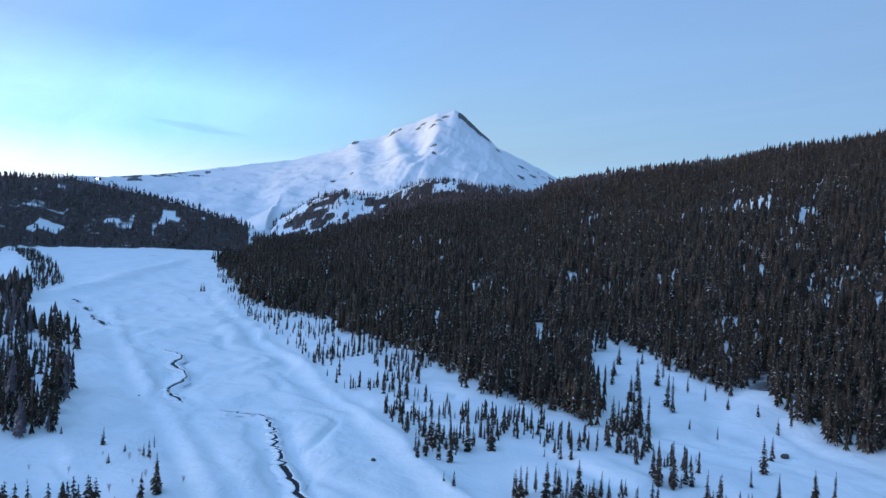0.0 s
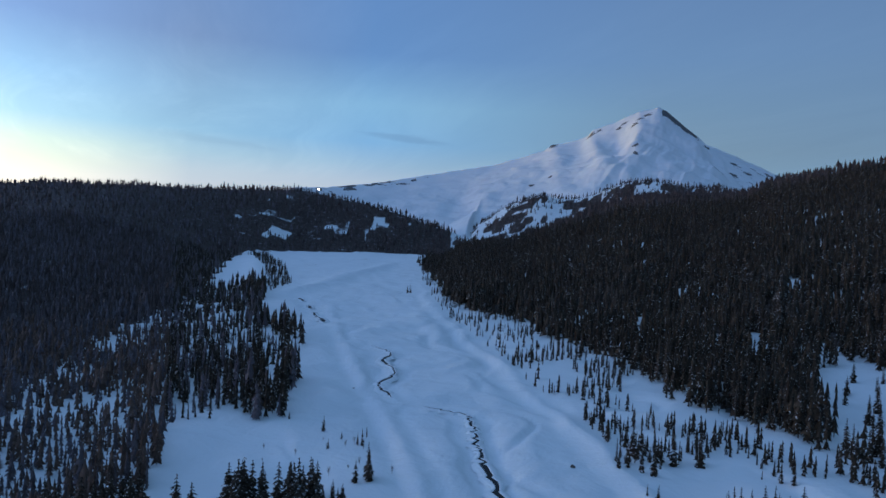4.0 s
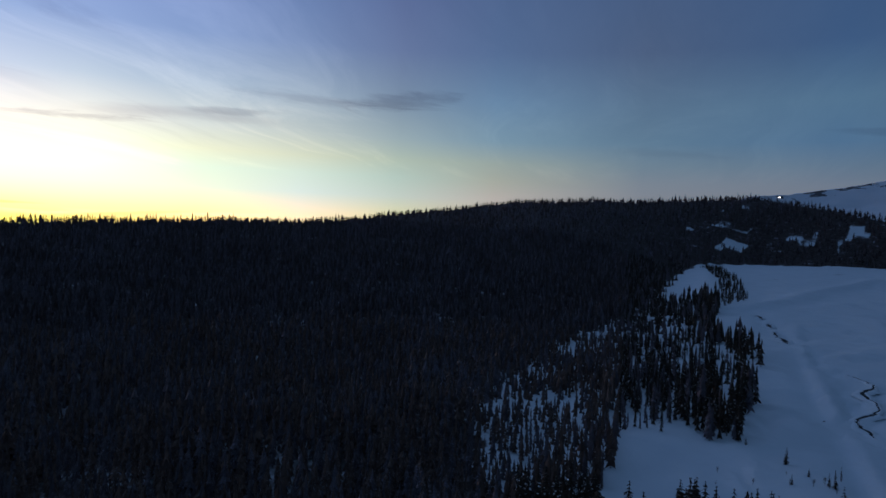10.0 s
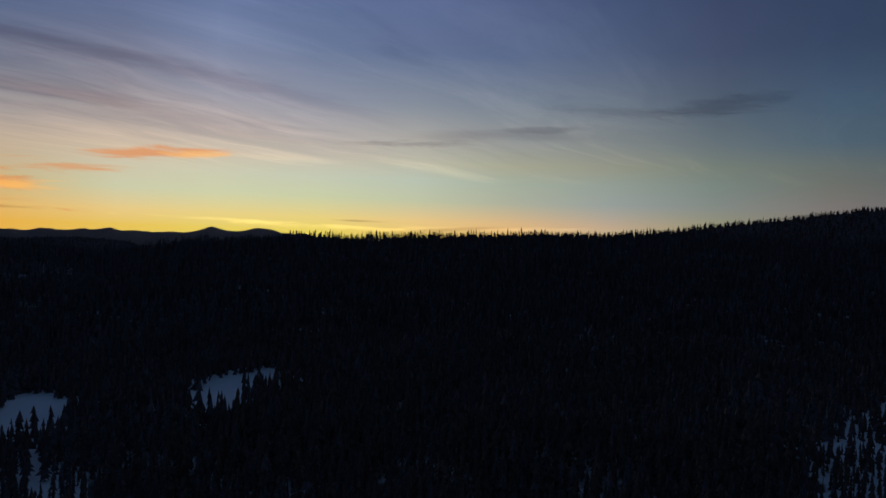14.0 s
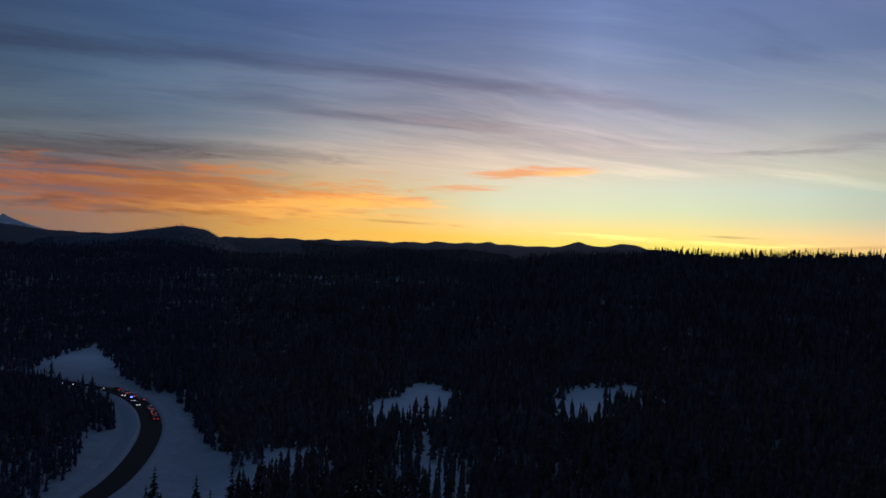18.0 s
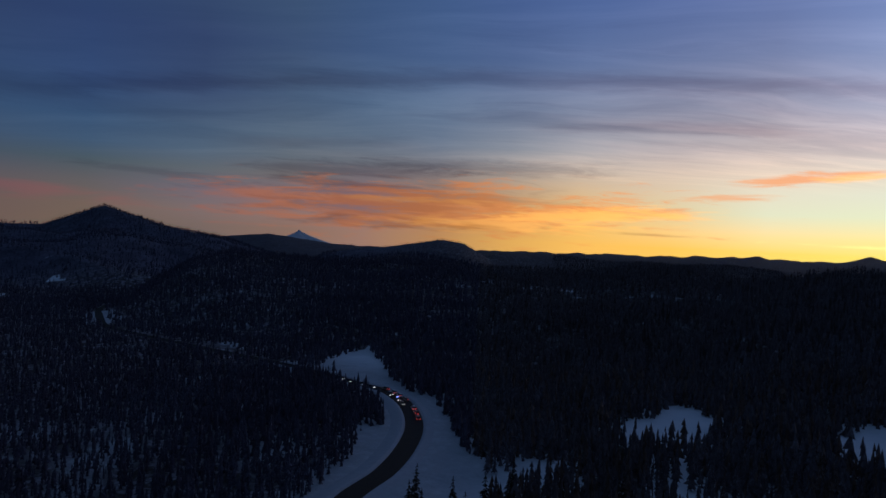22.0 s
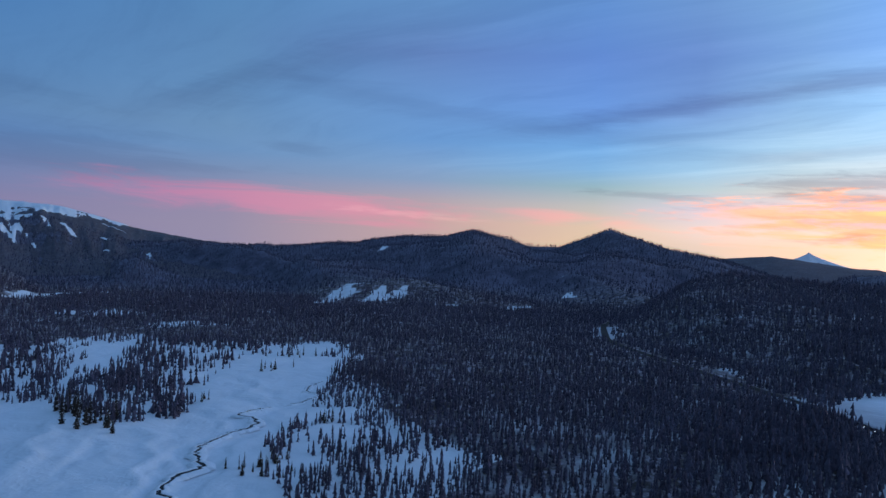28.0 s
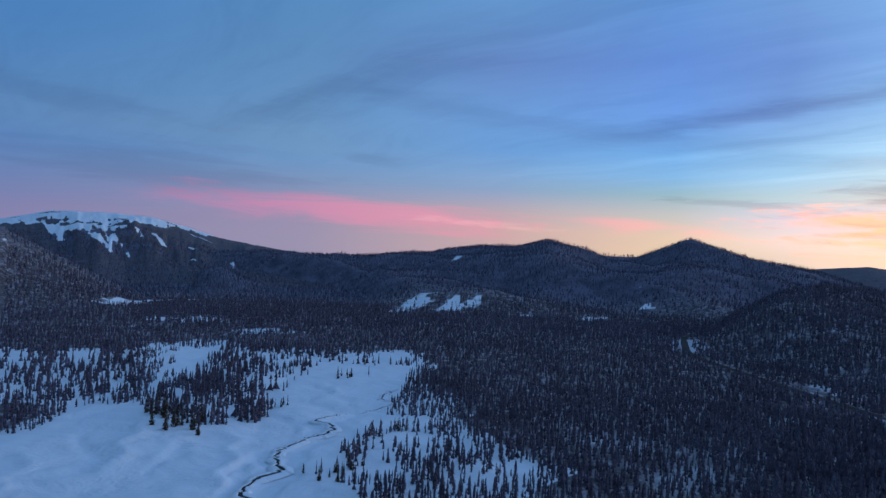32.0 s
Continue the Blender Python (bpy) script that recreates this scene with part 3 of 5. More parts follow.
def rise_height(name, az, d):
    a, el, foot, crest, trees = RISES[name]
    df = np.interp(az, [p[0] for p in foot], [p[1] for p in foot])
    dc = np.interp(az, [p[0] for p in crest], [p[1] for p in crest])
    bumps = (fbm(az * 1.1, az * 0 + 2, 4, 33) - 0.5) * (0.34 if name == "far_ridge" else 0.06)
    zc = H + dc * np.tan(np.radians(np.interp(az, a, el) + bumps)) - trees
    fx, fy = -df * np.sin(np.radians(az)), df * np.cos(np.radians(az))
    zf = valley_floor(fx, fy)
    t = np.clip((d - df) / (dc - df), 0, 1)
    z = zf + (zc - zf) * (0.55 * t + 0.45 * smooth(t))
    if name in RIBBED:
        x, y = -d * np.sin(np.radians(az)), d * np.cos(np.radians(az))
        wx, wy = x + 160 * (fbm(x / 400, y / 400, 2, 51) - 0.5), y + 160 * (fbm(x / 400, y / 400, 2, 53) - 0.5)
        rib = 1 - 2 * np.abs(fbm((wx + 0.45 * wy) / 430, (wy - 0.45 * wx) / 950, 3, 52, 0.42) - 0.5)
        z = z + np.sin(np.pi * t) ** 0.8 * ((rib - 0.80) * RIBBED[name] + (fbm(x / 130, y / 130, 3, 57) - 0.5) * 0.28 * RIBBED[name])
    z = np.where(d > dc, zc - 0.35 * (d - dc), z)
    return np.where((az >= a[0]) & (az <= a[-1]) & (d > df), z, -1e4)


def snow_topped(az, d):
    """Height of the long mountain down the valley."""
    t = np.clip((d - 1500) / 1700, 0, 1)
    el = np.interp(az, [184, 189, 193.5, 196, 198.5, 201.2, 205.3, 208, 213], [-1.6, -1.1, -0.4, 0.33, 0.93, 1.1, 1.02, 0.3, -0.5])
    el = el + (fbm(az * 2.5, az * 0 + 1, 3, 15) - 0.5) * 0.08
    top = H + 3200 * np.tan(np.radians(el))
    z = -48 + (top + 48) * (0.45 * t + 0.55 * smooth(t)) + np.sin(np.pi * t) * (fbm(az * 0.6, t * 1.5, 4, 19) - 0.5) * 70
    z = np.where(d > 3200, z - 0.5 * (d - 3200), z)
    return np.where((az > 184) & (d > 1500), z, -1e4)


# snow chutes on the long mountain: bearing and share of the slope at the top and at the foot, half width there in degrees
CHUTES = [(203.4, 0.62, 201.2, 0.30, 1.0, 0.10), (201.4, 0.60, 201.1, 0.32, 0.9, 0.10), (200.4, 0.41, 199.95, 0.29, 0.14, 0.12), (205.3, 0.74, 204.5, 0.47, 0.5, 0.25), (199.5, 0.58, 199.1, 0.49, 0.2, 0.1),
          (198.2, 0.56, 197.5, 0.45, 0.25, 0.2), (195.6, 0.55, 195.3, 0.51, 0.16, 0.12), (195.5, 0.35, 195.1, 0.31, 0.2, 0.1), (192.5, 0.35, 192.2, 0.26, 0.14, 0.12), (196.3, 0.82, 194.0, 0.72, 0.18, 0.10)]


def bare_top(az, d):
    """True where the long mountain carries open snow."""
    t = (d - 1500) / 1700
    ragged = fbm(az * 2.2 + t * 2.0, t * 9.0, 4, 29) - 0.5
    edge = np.interp(az, [193, 194.5, 196, 197, 198.5, 200.3, 202, 204, 206], [1.1, 0.88, 0.84, 0.80, 0.72, 0.68, 0.65, 0.67, 0.74])
    snow = t > edge + ragged * 0.22
    for a0, t0, a1, t1, w0, w1 in CHUTES:
        f = (t0 - t) / (t0 - t1)
        g = np.clip(f, 0, 1)
        snow |= (f > -0.1) & (f < 1) & (np.abs(az - a0 - (a1 - a0) * g) < (w0 + (w1 - w0) * g ** 0.6) * (1 + ragged * 1.8))
    return (d > 1500) & (az > 184) & snow


def ground_z(x, y):
    x, y = np.asarray(x, float), np.asarray(y, float)
    d, az = np.hypot(x, y), bearing(x, y)
    z = valley_floor(x, y)
    flat_ground = z.copy()
    for name in RISES:
        z = np.maximum(z, rise_height(name, az, d))
    z = np.maximum(z, snow_topped(az, d))
    rough = smooth((z - flat_ground) / 30.0)
    calm = smooth((line_distance(x, y, ROAD) - 7) / 14)
    for c in CREEKS.values():
        calm = np.minimum(calm, smooth((line_distance(x, y, c) - 1.5) / 9))
    z = z + rough * calm * (fbm(x / 90, y / 90, 3, 5) - 0.5) * 9
    # drifts and old channels on the flat
    z = z + (1 - rough) * calm * ((fbm(x / 45, y / 90, 3, 11) - 0.5) * 3.0 + (fbm(x / 12, y / 25, 3, 21) - 0.5) * 1.2)
    # the flood bank beside the channel, its trough, and an older one across the flat
    bend = 13 * (fbm(x / 38, y / 38, 2, 24) - 0.5)
    m = line_distance(x + bend, y - 0.6 * bend, MORAINE)
    side = inside(x, y, STRIP)
    lump = 0.45 + 1.1 * fbm(x / 17, y / 17, 2, 23)
    z = z + (1 - rough) * lump * (0.9 * np.exp(-(m / 2.2) ** 2) - np.where(side, 0.0, 0.65 * np.exp(-((m - 7) / 3.5) ** 2)))
    z = z + (1 - rough) * lump * (0.75 * np.exp(-(line_distance(x, y, OLD_BANK) / 2.4) ** 2) - 0.5 * np.exp(-((line_distance(x, y, OLD_BANK) - 5) / 2.5) ** 2))
    # braided old channels and the low terraces beside the creeks
    run, wide_ = np.where(y > 0, 0.87 * y - 0.49 * x, -y), np.where(y > 0, 0.87 * x + 0.49 * y, x)
    braid = 1 - 2 * np.abs(fbm(wide_ / 26 + 2.6 * fbm(x / 45, y / 45, 2, 26), run / np.where(y > 0, 90, 38), 3, 25) - 0.5)
    z = z + (1 - rough) * calm * smooth((braid - 0.82) / 0.16) * np.where(y > 0, -1.1, -0.7)
    edge = 9 * (fbm(x / 11, y / 11, 2, 27) - 0.5)
    for c in CREEKS.values():
        z = z - (1 - rough) * 0.85 * (1 - smooth((line_distance(x, y, c) + edge - 6.5) / 1.6)) * smooth((line_distance(x, y, c) - 1.2) / 1.5)
    for line, height, width in DRIFTS:
        z = z + (1 - rough) * calm * height * np.exp(-(line_distance(x, y, line) / width) ** 2)
    return z


def inside(px, py, poly):
    hit = np.zeros(np.shape(px), bool)
    for (x0, y0), (x1, y1) in zip(poly, poly[1:] + poly[:1]):
        if y0 != y1:
            hit ^= ((y0 > py) != (y1 > py)) & (px < (x1 - x0) * (py - y0) / (y1 - y0) + x0)
    return hit


def line_distance(px, py, line):
    best = np.full(np.shape(px), 1e9)
    for (x0, y0), (x1, y1) in zip(line, line[1:]):
        dx, dy = x1 - x0, y1 - y0
        t = np.clip(((px - x0) * dx + (py - y0) * dy) / (dx * dx + dy * dy), 0, 1)
        best = np.minimum(best, np.hypot(px - x0 - t * dx, py - y0 - t * dy))
    return best


BED = [(-400, 1330), (-520, 1290), (-660, 1200), (-685, 1060), (-565, 835), (-468, 672), (-408, 584), (-366, 500), (-350, 498), (-335, 520), (-317, 524), (-229, 385), (-155, 308), (-131, 258),
       (-120, 217), (-110, 194), (-108, 162), (-110, 142), (-112, 120), (-66, 38), (-40, -70), (3, -192), (11, -207), (10, -240), (-4, -266), (-5, -306),
       (-14, -382), (-25, -437), (-18, -527), (24, -512), (53, -399), (53, -283), (82, -269), (103, -337)]
BED += [(97, -409), (123, -551), (156, -559), (164, -518), (113, -349), (134, -316), (124, -261), (134, -252), (226, -130), (199, 115), (139, 210), (126, 243),
        (115, 291), (99, 358), (83, 362), (54, 224), (46, 244), (18, 280), (-9, 332), (-52, 408), (-85, 473), (-128, 502), (-166, 591), (-320, 974)]
MORAINE = [(-226, 689), (-159, 509), (-91, 374), (-50, 285), (-25, 237), (-8, 198), (2, 173), (18, 149)]
OLD_BANK = [(-230, 480), (-191, 404), (-124, 287), (-87, 225), (-66, 189), (-51, 161), (-40, 135)]
DRIFTS = [([(-292, 530), (-301, 614), (-332, 735), (-343, 841), (-370, 971)], 4.0, 11), ([(-589, 936), (-466, 761), (-364, 588), (-325, 509)], 5.0, 16), ([(-174, 587), (-150, 459), (-86, 321), (-44, 232), (-25, 183)], 0.9, 6),
          ([(-158, 334), (-131, 284), (-97, 230), (-70, 187)], -0.9, 5), ([(30, -330), (22, -345), (26, -362), (12, -378)], 0.7, 2.0), ([(92, -268), (84, -252), (89, -240), (80, -228), (83, -214)], 0.8, 2.2), ([(58, -262), (49, -252), (52, -240), (44, -226), (49, -212), (43, -200)], 0.8, 2.0),
          ([(112, -226), (103, -214), (108, -203), (98, -192)], 0.7, 2.2), ([(-250, 900), (-330, 980), (-470, 960)], 2.5, 14), ([(-260, 1010), (-380, 1110), (-520, 1060)], 3.0, 16)]
STRIP = MORAINE + [(60, 140), (90, 180), (54, 224), (46, 244), (18, 280), (-9, 332), (-52, 408), (-85, 473), (-128, 502), (-166, 591), (-320, 974)]
EAST_GLADE = [(54, 224), (83, 362), (99, 358), (115, 291), (126, 243), (139, 210), (115, 165), (70, 170)]
SPARSE_EAST = [(110, -325), (150, -300), (270, -320), (262, -430), (205, -465), (168, -505), (150, -430)]
SPARSE_WEST = [(-361, 487), (-289, 349), (-255, 276), (-226, 217), (-200, 178), (-170, 146), (-140, 122), (-114, 108), (-104, 118), (-110, 142), (-106, 161), (-101, 175), (-115, 209), (-124, 229), (-127, 249), (-160, 322), (-226, 385), (-317, 524)]
PENINSULA = [(50, -278), (84, -262), (106, -337), (100, -409), (112, -505), (60, -525), (20, -518), (50, -399)]
SPARSE_SOUTH = [(-18, -345), (-7, -269), (0, -243), (19, -208), (8, -180), (-5, -160), (-38, -160), (-44, -192), (-52, -235), (-48, -261), (-40, -307), (-32, -367)]
# light scars of felled wood on the far slope, an old cut along the spur, openings on the hill by the valley head
CLEARED = [[(-2, -985), (-29, -1149), (-69, -1212), (-86, -1221), (-75, -1132), (-46, -1026)], [(-76, -1031), (-94, -1128), (-121, -1160), (-133, -1146), (-124, -1094), (-102, -1032)], [(-121, -1065), (-141, -1139), (-162, -1149), (-165, -1103), (-142, -1063)], [(-189, -1011), (-209, -1029), (-239, -1018), (-226, -1004)], [(-284, -997), (-320, -1031), (-343, -1032), (-313, -980)], [(-443, -1202), (-475, -1198), (-494, -1156), (-466, -1150)], [(-178, -1909), (-207, -2080), (-209, -1952), (-188, -1883)]]
OLD_CUT = [(336, -856), (342, -949), (348, -1020), (330, -1050), (300, -1085)]
HILL_OPENINGS = [[(-775, 1298), (-735, 1310), (-702, 1250), (-738, 1232)], [(-700, 1395), (-690, 1410), (-655, 1395), (-665, 1380)], [(-745, 1225), (-720, 1215), (-705, 1195), (-740, 1195)], [(-624, 1492), (-595, 1509), (-559, 1481), (-553, 1439), (-593, 1453)], [(-541, 1538), (-520, 1521), (-524, 1481)]]
ROAD = [(-30, -128), (-71, -124), (-108, -124), (-130, -133), (-150, -140), (-175, -154), (-199, -172), (-222, -197), (-237, -223), (-241, -243), (-247, -275), (-253, -324), (-256, -395), (-261, -491), (-270, -579), (-296, -651), (-335, -738), (-384, -823)]
ROADSIDE = [(-169, -118), (-187, -140), (-215, -168), (-241, -201), (-261, -238), (-344, -341), (-319, -334), (-260, -304), (-238, -252), (-228, -225), (-206, -198), (-173, -170), (-142, -153), (-120, -142), (-86, -122), (-113, -94), (-157, -100), (-196, -104), (-196, -116)]
GLADES = [[(-166, -52), (-181, -63), (-214, -73), (-262, -100), (-264, -96), (-214, -69.5), (-182, -59), (-168, -48)],
          [(-258, -115), (-288, -107), (-314, -110), (-288, -84), (-246, -76), (-236, -98)],
          [(-292, -48), (-318, -36), (-335, -8), (-303, -12), (-290, -22), (-250, -20), (-250, -38)],
          [(-276, -430), (-272, -378), (-260, -378), (-264, -432)]]
# openings in far woods: middle, half length across the view, half depth
GAPS = [(300, 695, 30, 34), (318, 604, 7, 14), (167, 490, 5, 14), (219, 394, 8, 11), (-45, 455, 26, 12), 
        (-520, -1310, 30, 24), 
        (335, -1000, 10, 90), (210, -749, 30, 20), (110, -650, 28, 14)]
CREEKS = {"near": [(-73, 230), (-63, 228), (-56, 226), (-52, 219), (-47, 202), (-42, 190), (-39, 179), (-36, 174), (-33, 166), (-30, 161), (-23, 148)],
          "middle": [(-135, 331), (-118, 317), (-115, 298), (-104, 283), (-99, 268), (-99, 254), (-87, 238)],
          "upper": [(-266, 496), (-245, 470), (-213, 421), (-191, 392)],
          "lower": [(36, -178), (33, -186), (37, -194), (35, -207), (30, -215), (32, -224), (34, -237), (27, -254), (22, -262), (18, -270), (21, -281), (26, -287), (20, -295), (14, -300)]}


def open_snow(x, y):
    """True where no wood stands."""
    wx = x + (fbm(x / 22, y / 22, 3, 3) - 0.5) * 26
    wy = y + (fbm(x / 22, y / 22, 3, 4) - 0.5) * 26
    verge = np.where((y < -620) & (y > -700), 6.5, np.where(y < -330, 4.5, 8))
    patches = (y < -290) & ((x > 52) | (y < -455)) & (fbm(x / 13, y / 24, 3, 93) > 0.57 - 0.00012 * (-290 - y))
    s = (inside(wx, wy, BED) & ~patches) | inside(0.5 * (x + wx), 0.5 * (y + wy), ROADSIDE) | (line_distance(x, y, ROAD) < verge)
    for g in GLADES:
        s |= inside(0.6 * x + 0.4 * wx, 0.6 * y + 0.4 * wy, g)
    return s


def wood_density(x, y):
    wood = np.where(open_snow(x, y), 0.0, 1.0)
    clump = fbm(x / 16, y / 16, 3, 55)
    thin = np.clip((clump - 0.47) * 5.5 + 0.32 + 0.25 * (x > 108), 0.03, 0.9)
    rim = line_distance(x, y, BED + BED[:1])
    light = np.clip((clump - 0.40) * 3.4 + 0.36, 0.12, 0.9) + 0.3 * smooth((13 - rim) / 8) * (clump > 0.45) + 0.14 * smooth((rim - 30) / 60)
    south = np.clip((clump - 0.44) * 4.2 + 0.34 + 0.55 * smooth((4 - x) / 45), 0.07, 1.0)
    wx = x + (fbm(x / 30, y / 30, 3, 8) - 0.5) * 34
    wy = y + (fbm(x / 30, y / 30, 3, 9) - 0.5) * 34
    for zone, share in ((SPARSE_WEST, light), (SPARSE_SOUTH, south), (SPARSE_EAST, thin), (PENINSULA, thin)):
        wood = np.where(inside(wx, wy, zone) & (wood > 0), share, wood)
    gaps = fbm(x / 45, y / 45, 3, 41)
    d, az = np.hypot(x, y), bearing(x, y)
    wood = np.where((az < 14) & (d > 300) & (d < 1250) & (fbm(x / 20, y / 20, 3, 47) < 0.30), wood * 0.1, wood)
    wood = np.where((gaps < 0.29) & (d > 230) & (az > 90) & (d < 420), wood * 0.75, wood)
    for cx, cy, across_, deep in GAPS:
        r = math.hypot(cx, cy)
        ux, uy = cx / r, cy / r
        f = (((x - cx) * uy - (y - cy) * ux) / across_) ** 2 + (((x - cx) * ux + (y - cy) * uy) / deep) ** 2
        wood = np.where(f + (fbm(x / 11, y / 11, 3, 66) - 0.5) * 1.6 < 1.0, wood * (0.04 if r < 500 or cy > 0 else 0.40), wood)
    slope_ = ((x + 640) / 190) ** 2 + ((y + 400) / 130) ** 2 + (fbm(x / 30, y / 30, 3, 67) - 0.5) * 2.5 < 1
    wood = np.where(slope_, np.minimum(wood, 0.66), wood)
    # the knoll: trees in lines along its lumps, smooth snow low down
    knoll = (az > -7) & (az < 16) & (d > 1450) & (d < 1975 + 30 * fbm(x / 40, y / 40, 2, 78))
    wood = np.where(knoll & (fbm(x / 24, y / 24, 3, 77) < 0.57), wood * 0.06, wood)
    wood = np.where((az > 7.6) & (az < 11.6) & (d > 1490) & (d < 1640 + 12 * (az - 8)), 0.0, wood)
    for q in CLEARED:
        wood = np.where(inside(wx, wy, q), wood * 0.12, wood)
    for q in HILL_OPENINGS:
        wood = np.where(inside(wx, wy, q), 0.0, wood)
    wood = np.where((az > 17) & (az < 34) & (d > 1380) & (fbm(x / 26, y / 40, 3, 43) < 0.34), wood * 0.3, wood)
    wood = np.where(line_distance(wx, wy, OLD_CUT) < 9 + 10 * fbm(x / 25, y / 25, 2, 44), 0.0, wood)
    return wood


# ======================================================================
# meshes from arrays
# ======================================================================
def mesh_from(name, verts, faces, mat):
    """verts (n, 3); faces (m, k) with k the same for all."""
    me = bpy.data.meshes.new(name)
    k = faces.shape[1]
    me.vertices.add(len(verts))
    me.vertices.foreach_set("co", np.ascontiguousarray(verts, np.float32).ravel())
    me.loops.add(faces.size)
    me.loops.foreach_set("vertex_index", np.ascontiguousarray(faces, np.int32).ravel())
    me.polygons.add(len(faces))
    me.polygons.foreach_set("loop_start", np.arange(0, faces.size, k, dtype=np.int32))
    me.materials.append(mat)
    me.update(calc_edges=True)
    me.validate()
    return me


def grid_faces(rows_, cols, wrap=False):
    i = np.arange(rows_ - 1)[:, None] * cols
    c = np.arange(cols if wrap else cols - 1)[None, :]
    c1 = (c + 1) % cols
    return np.stack([i + c, i + c1, i + cols + c1, i + cols + c], -1).reshape(-1, 4)


def shade_smooth(me):
    me.polygons.foreach_set("use_smooth", np.ones(len(me.polygons), bool))


def attribute(me, name, values):
    me.attributes.new(name, "FLOAT", "POINT").data.foreach_set("value", np.asarray(values, np.float32).ravel())


# ---- the ground: one sheet out to the horizon ----
AZ = np.concatenate([np.arange(-40, 212, 0.36), np.arange(212, 320, 2.0)])
RAD = np.concatenate([np.exp(np.arange(math.log(10), math.log(110), 0.06)), np.exp(np.arange(math.log(110), math.log(480), 0.0105)), np.exp(np.arange(math.log(480), math.log(4900), 0.0225)), [4930.0]])
ga, gd = np.meshgrid(AZ, RAD)
gx, gy = -gd * np.sin(np.radians(ga)), gd * np.cos(np.radians(ga))
gz = ground_z(gx, gy)
verts = np.stack([gx, gy, gz], -1).reshape(-1, 3)
quads = grid_faces(len(RAD), len(AZ), True)[:, ::-1]
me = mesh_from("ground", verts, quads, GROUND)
shade_smooth(me)
woods = wood_density(gx, gy)
wx_, wy_ = gx + (fbm(gx / 30, gy / 30, 3, 8) - 0.5) * 34, gy + (fbm(gx / 30, gy / 30, 3, 9) - 0.5) * 34
thin_wood = inside(wx_, wy_, SPARSE_WEST) | inside(wx_, wy_, SPARSE_SOUTH) | inside(wx_, wy_, SPARSE_EAST) | inside(wx_, wy_, PENINSULA)
# painted tree shade on the close ground, kept 9 m back from open edges
close_ = gd < 900
shade_floor = woods.copy()
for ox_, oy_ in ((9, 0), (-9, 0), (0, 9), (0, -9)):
    shade_floor[close_] = np.minimum(shade_floor[close_], wood_density(gx[close_] + ox_, gy[close_] + oy_))
# snow beside the far road is painted dark too, so no white strip shows
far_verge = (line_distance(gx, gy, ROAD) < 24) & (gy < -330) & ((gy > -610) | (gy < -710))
woods, shade_floor = np.where(far_verge, 1.0, woods), np.where(far_verge, 1.0, shade_floor)
attribute(me, "woods", np.where(close_, np.where(shade_floor > 0.6, 0.59 + 0.05 * smooth((gd - 250) / 200), np.where(shade_floor > 0.2, 0.14, 0.0)), 0.3 + 0.7 * woods) * np.where(thin_wood, 0.6, 1.0))
# painted shade: full within 12 m of the road, gone by 57 m
attribute(me, "road_shade", 0.75 * (1 - smooth((line_distance(gx, gy, ROAD) - 12) / 45)))
attribute(me, "frost", (smooth((ga - 100) / 50) * 0.8 + 0.15) * (1 - 0.85 * smooth((gd - 2480) / 120)))
# share of the haze colour, growing with distance on the south side
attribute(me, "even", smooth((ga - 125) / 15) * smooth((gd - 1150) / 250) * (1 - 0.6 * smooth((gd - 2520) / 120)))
ground = tagged(new("ground", me), "snow-covered valley floor and forested hillsides", "ground", kind="structure")
cap = bmesh.new()
bmesh.ops.create_circle(cap, cap_ends=True, segments=48, radius=10.2)
bmesh.ops.translate(cap, verts=cap.verts, vec=(0, 0, float(ground_z(0, 0)) - 0.05))
capm = bpy.data.meshes.new("snow_below")
cap.to_mesh(capm)
capm.materials.append(SNOW)
tagged(new("ground_centre", capm), "patch of smooth snow on the valley floor", "ground", kind="structure")

# sight lines, to leave out woods that no place on the turn can see
sight = np.maximum.accumulate(np.degrees(np.arctan2(gz - H, gd)), axis=0)


def in_sight(x, y, top):
    d, az = np.hypot(x, y), bearing(x, y)
    i = np.clip(np.searchsorted(RAD, d) - 3, 0, len(RAD) - 1)
    j = np.clip(np.round((az + 40) / 0.36).astype(int), 0, 699)
    return (np.degrees(np.arctan2(top - H, d)) > sight[i, j]) & (az > -40) & (az < 211)


# ---- the volcano ----
HOOD_AZ = [-14, -11.5, -9.1, -6.5, -4.1, -3.1, -1.1, -0.4, 1.2, 4.6, 4.95, 7.2, 7.9, 8.5, 12.6, 17.5, 22.4, 26.3, 28.9, 34]
HOOD_EL = [4.0, 5.4, 6.33, 7.6, 8.6, 9.45, 11.2, 11.52, 11.07, 9.65, 9.15, 8.5, 8.42, 7.95, 6.65, 5.7, 4.7, 4.1, 3.95, 2.5]


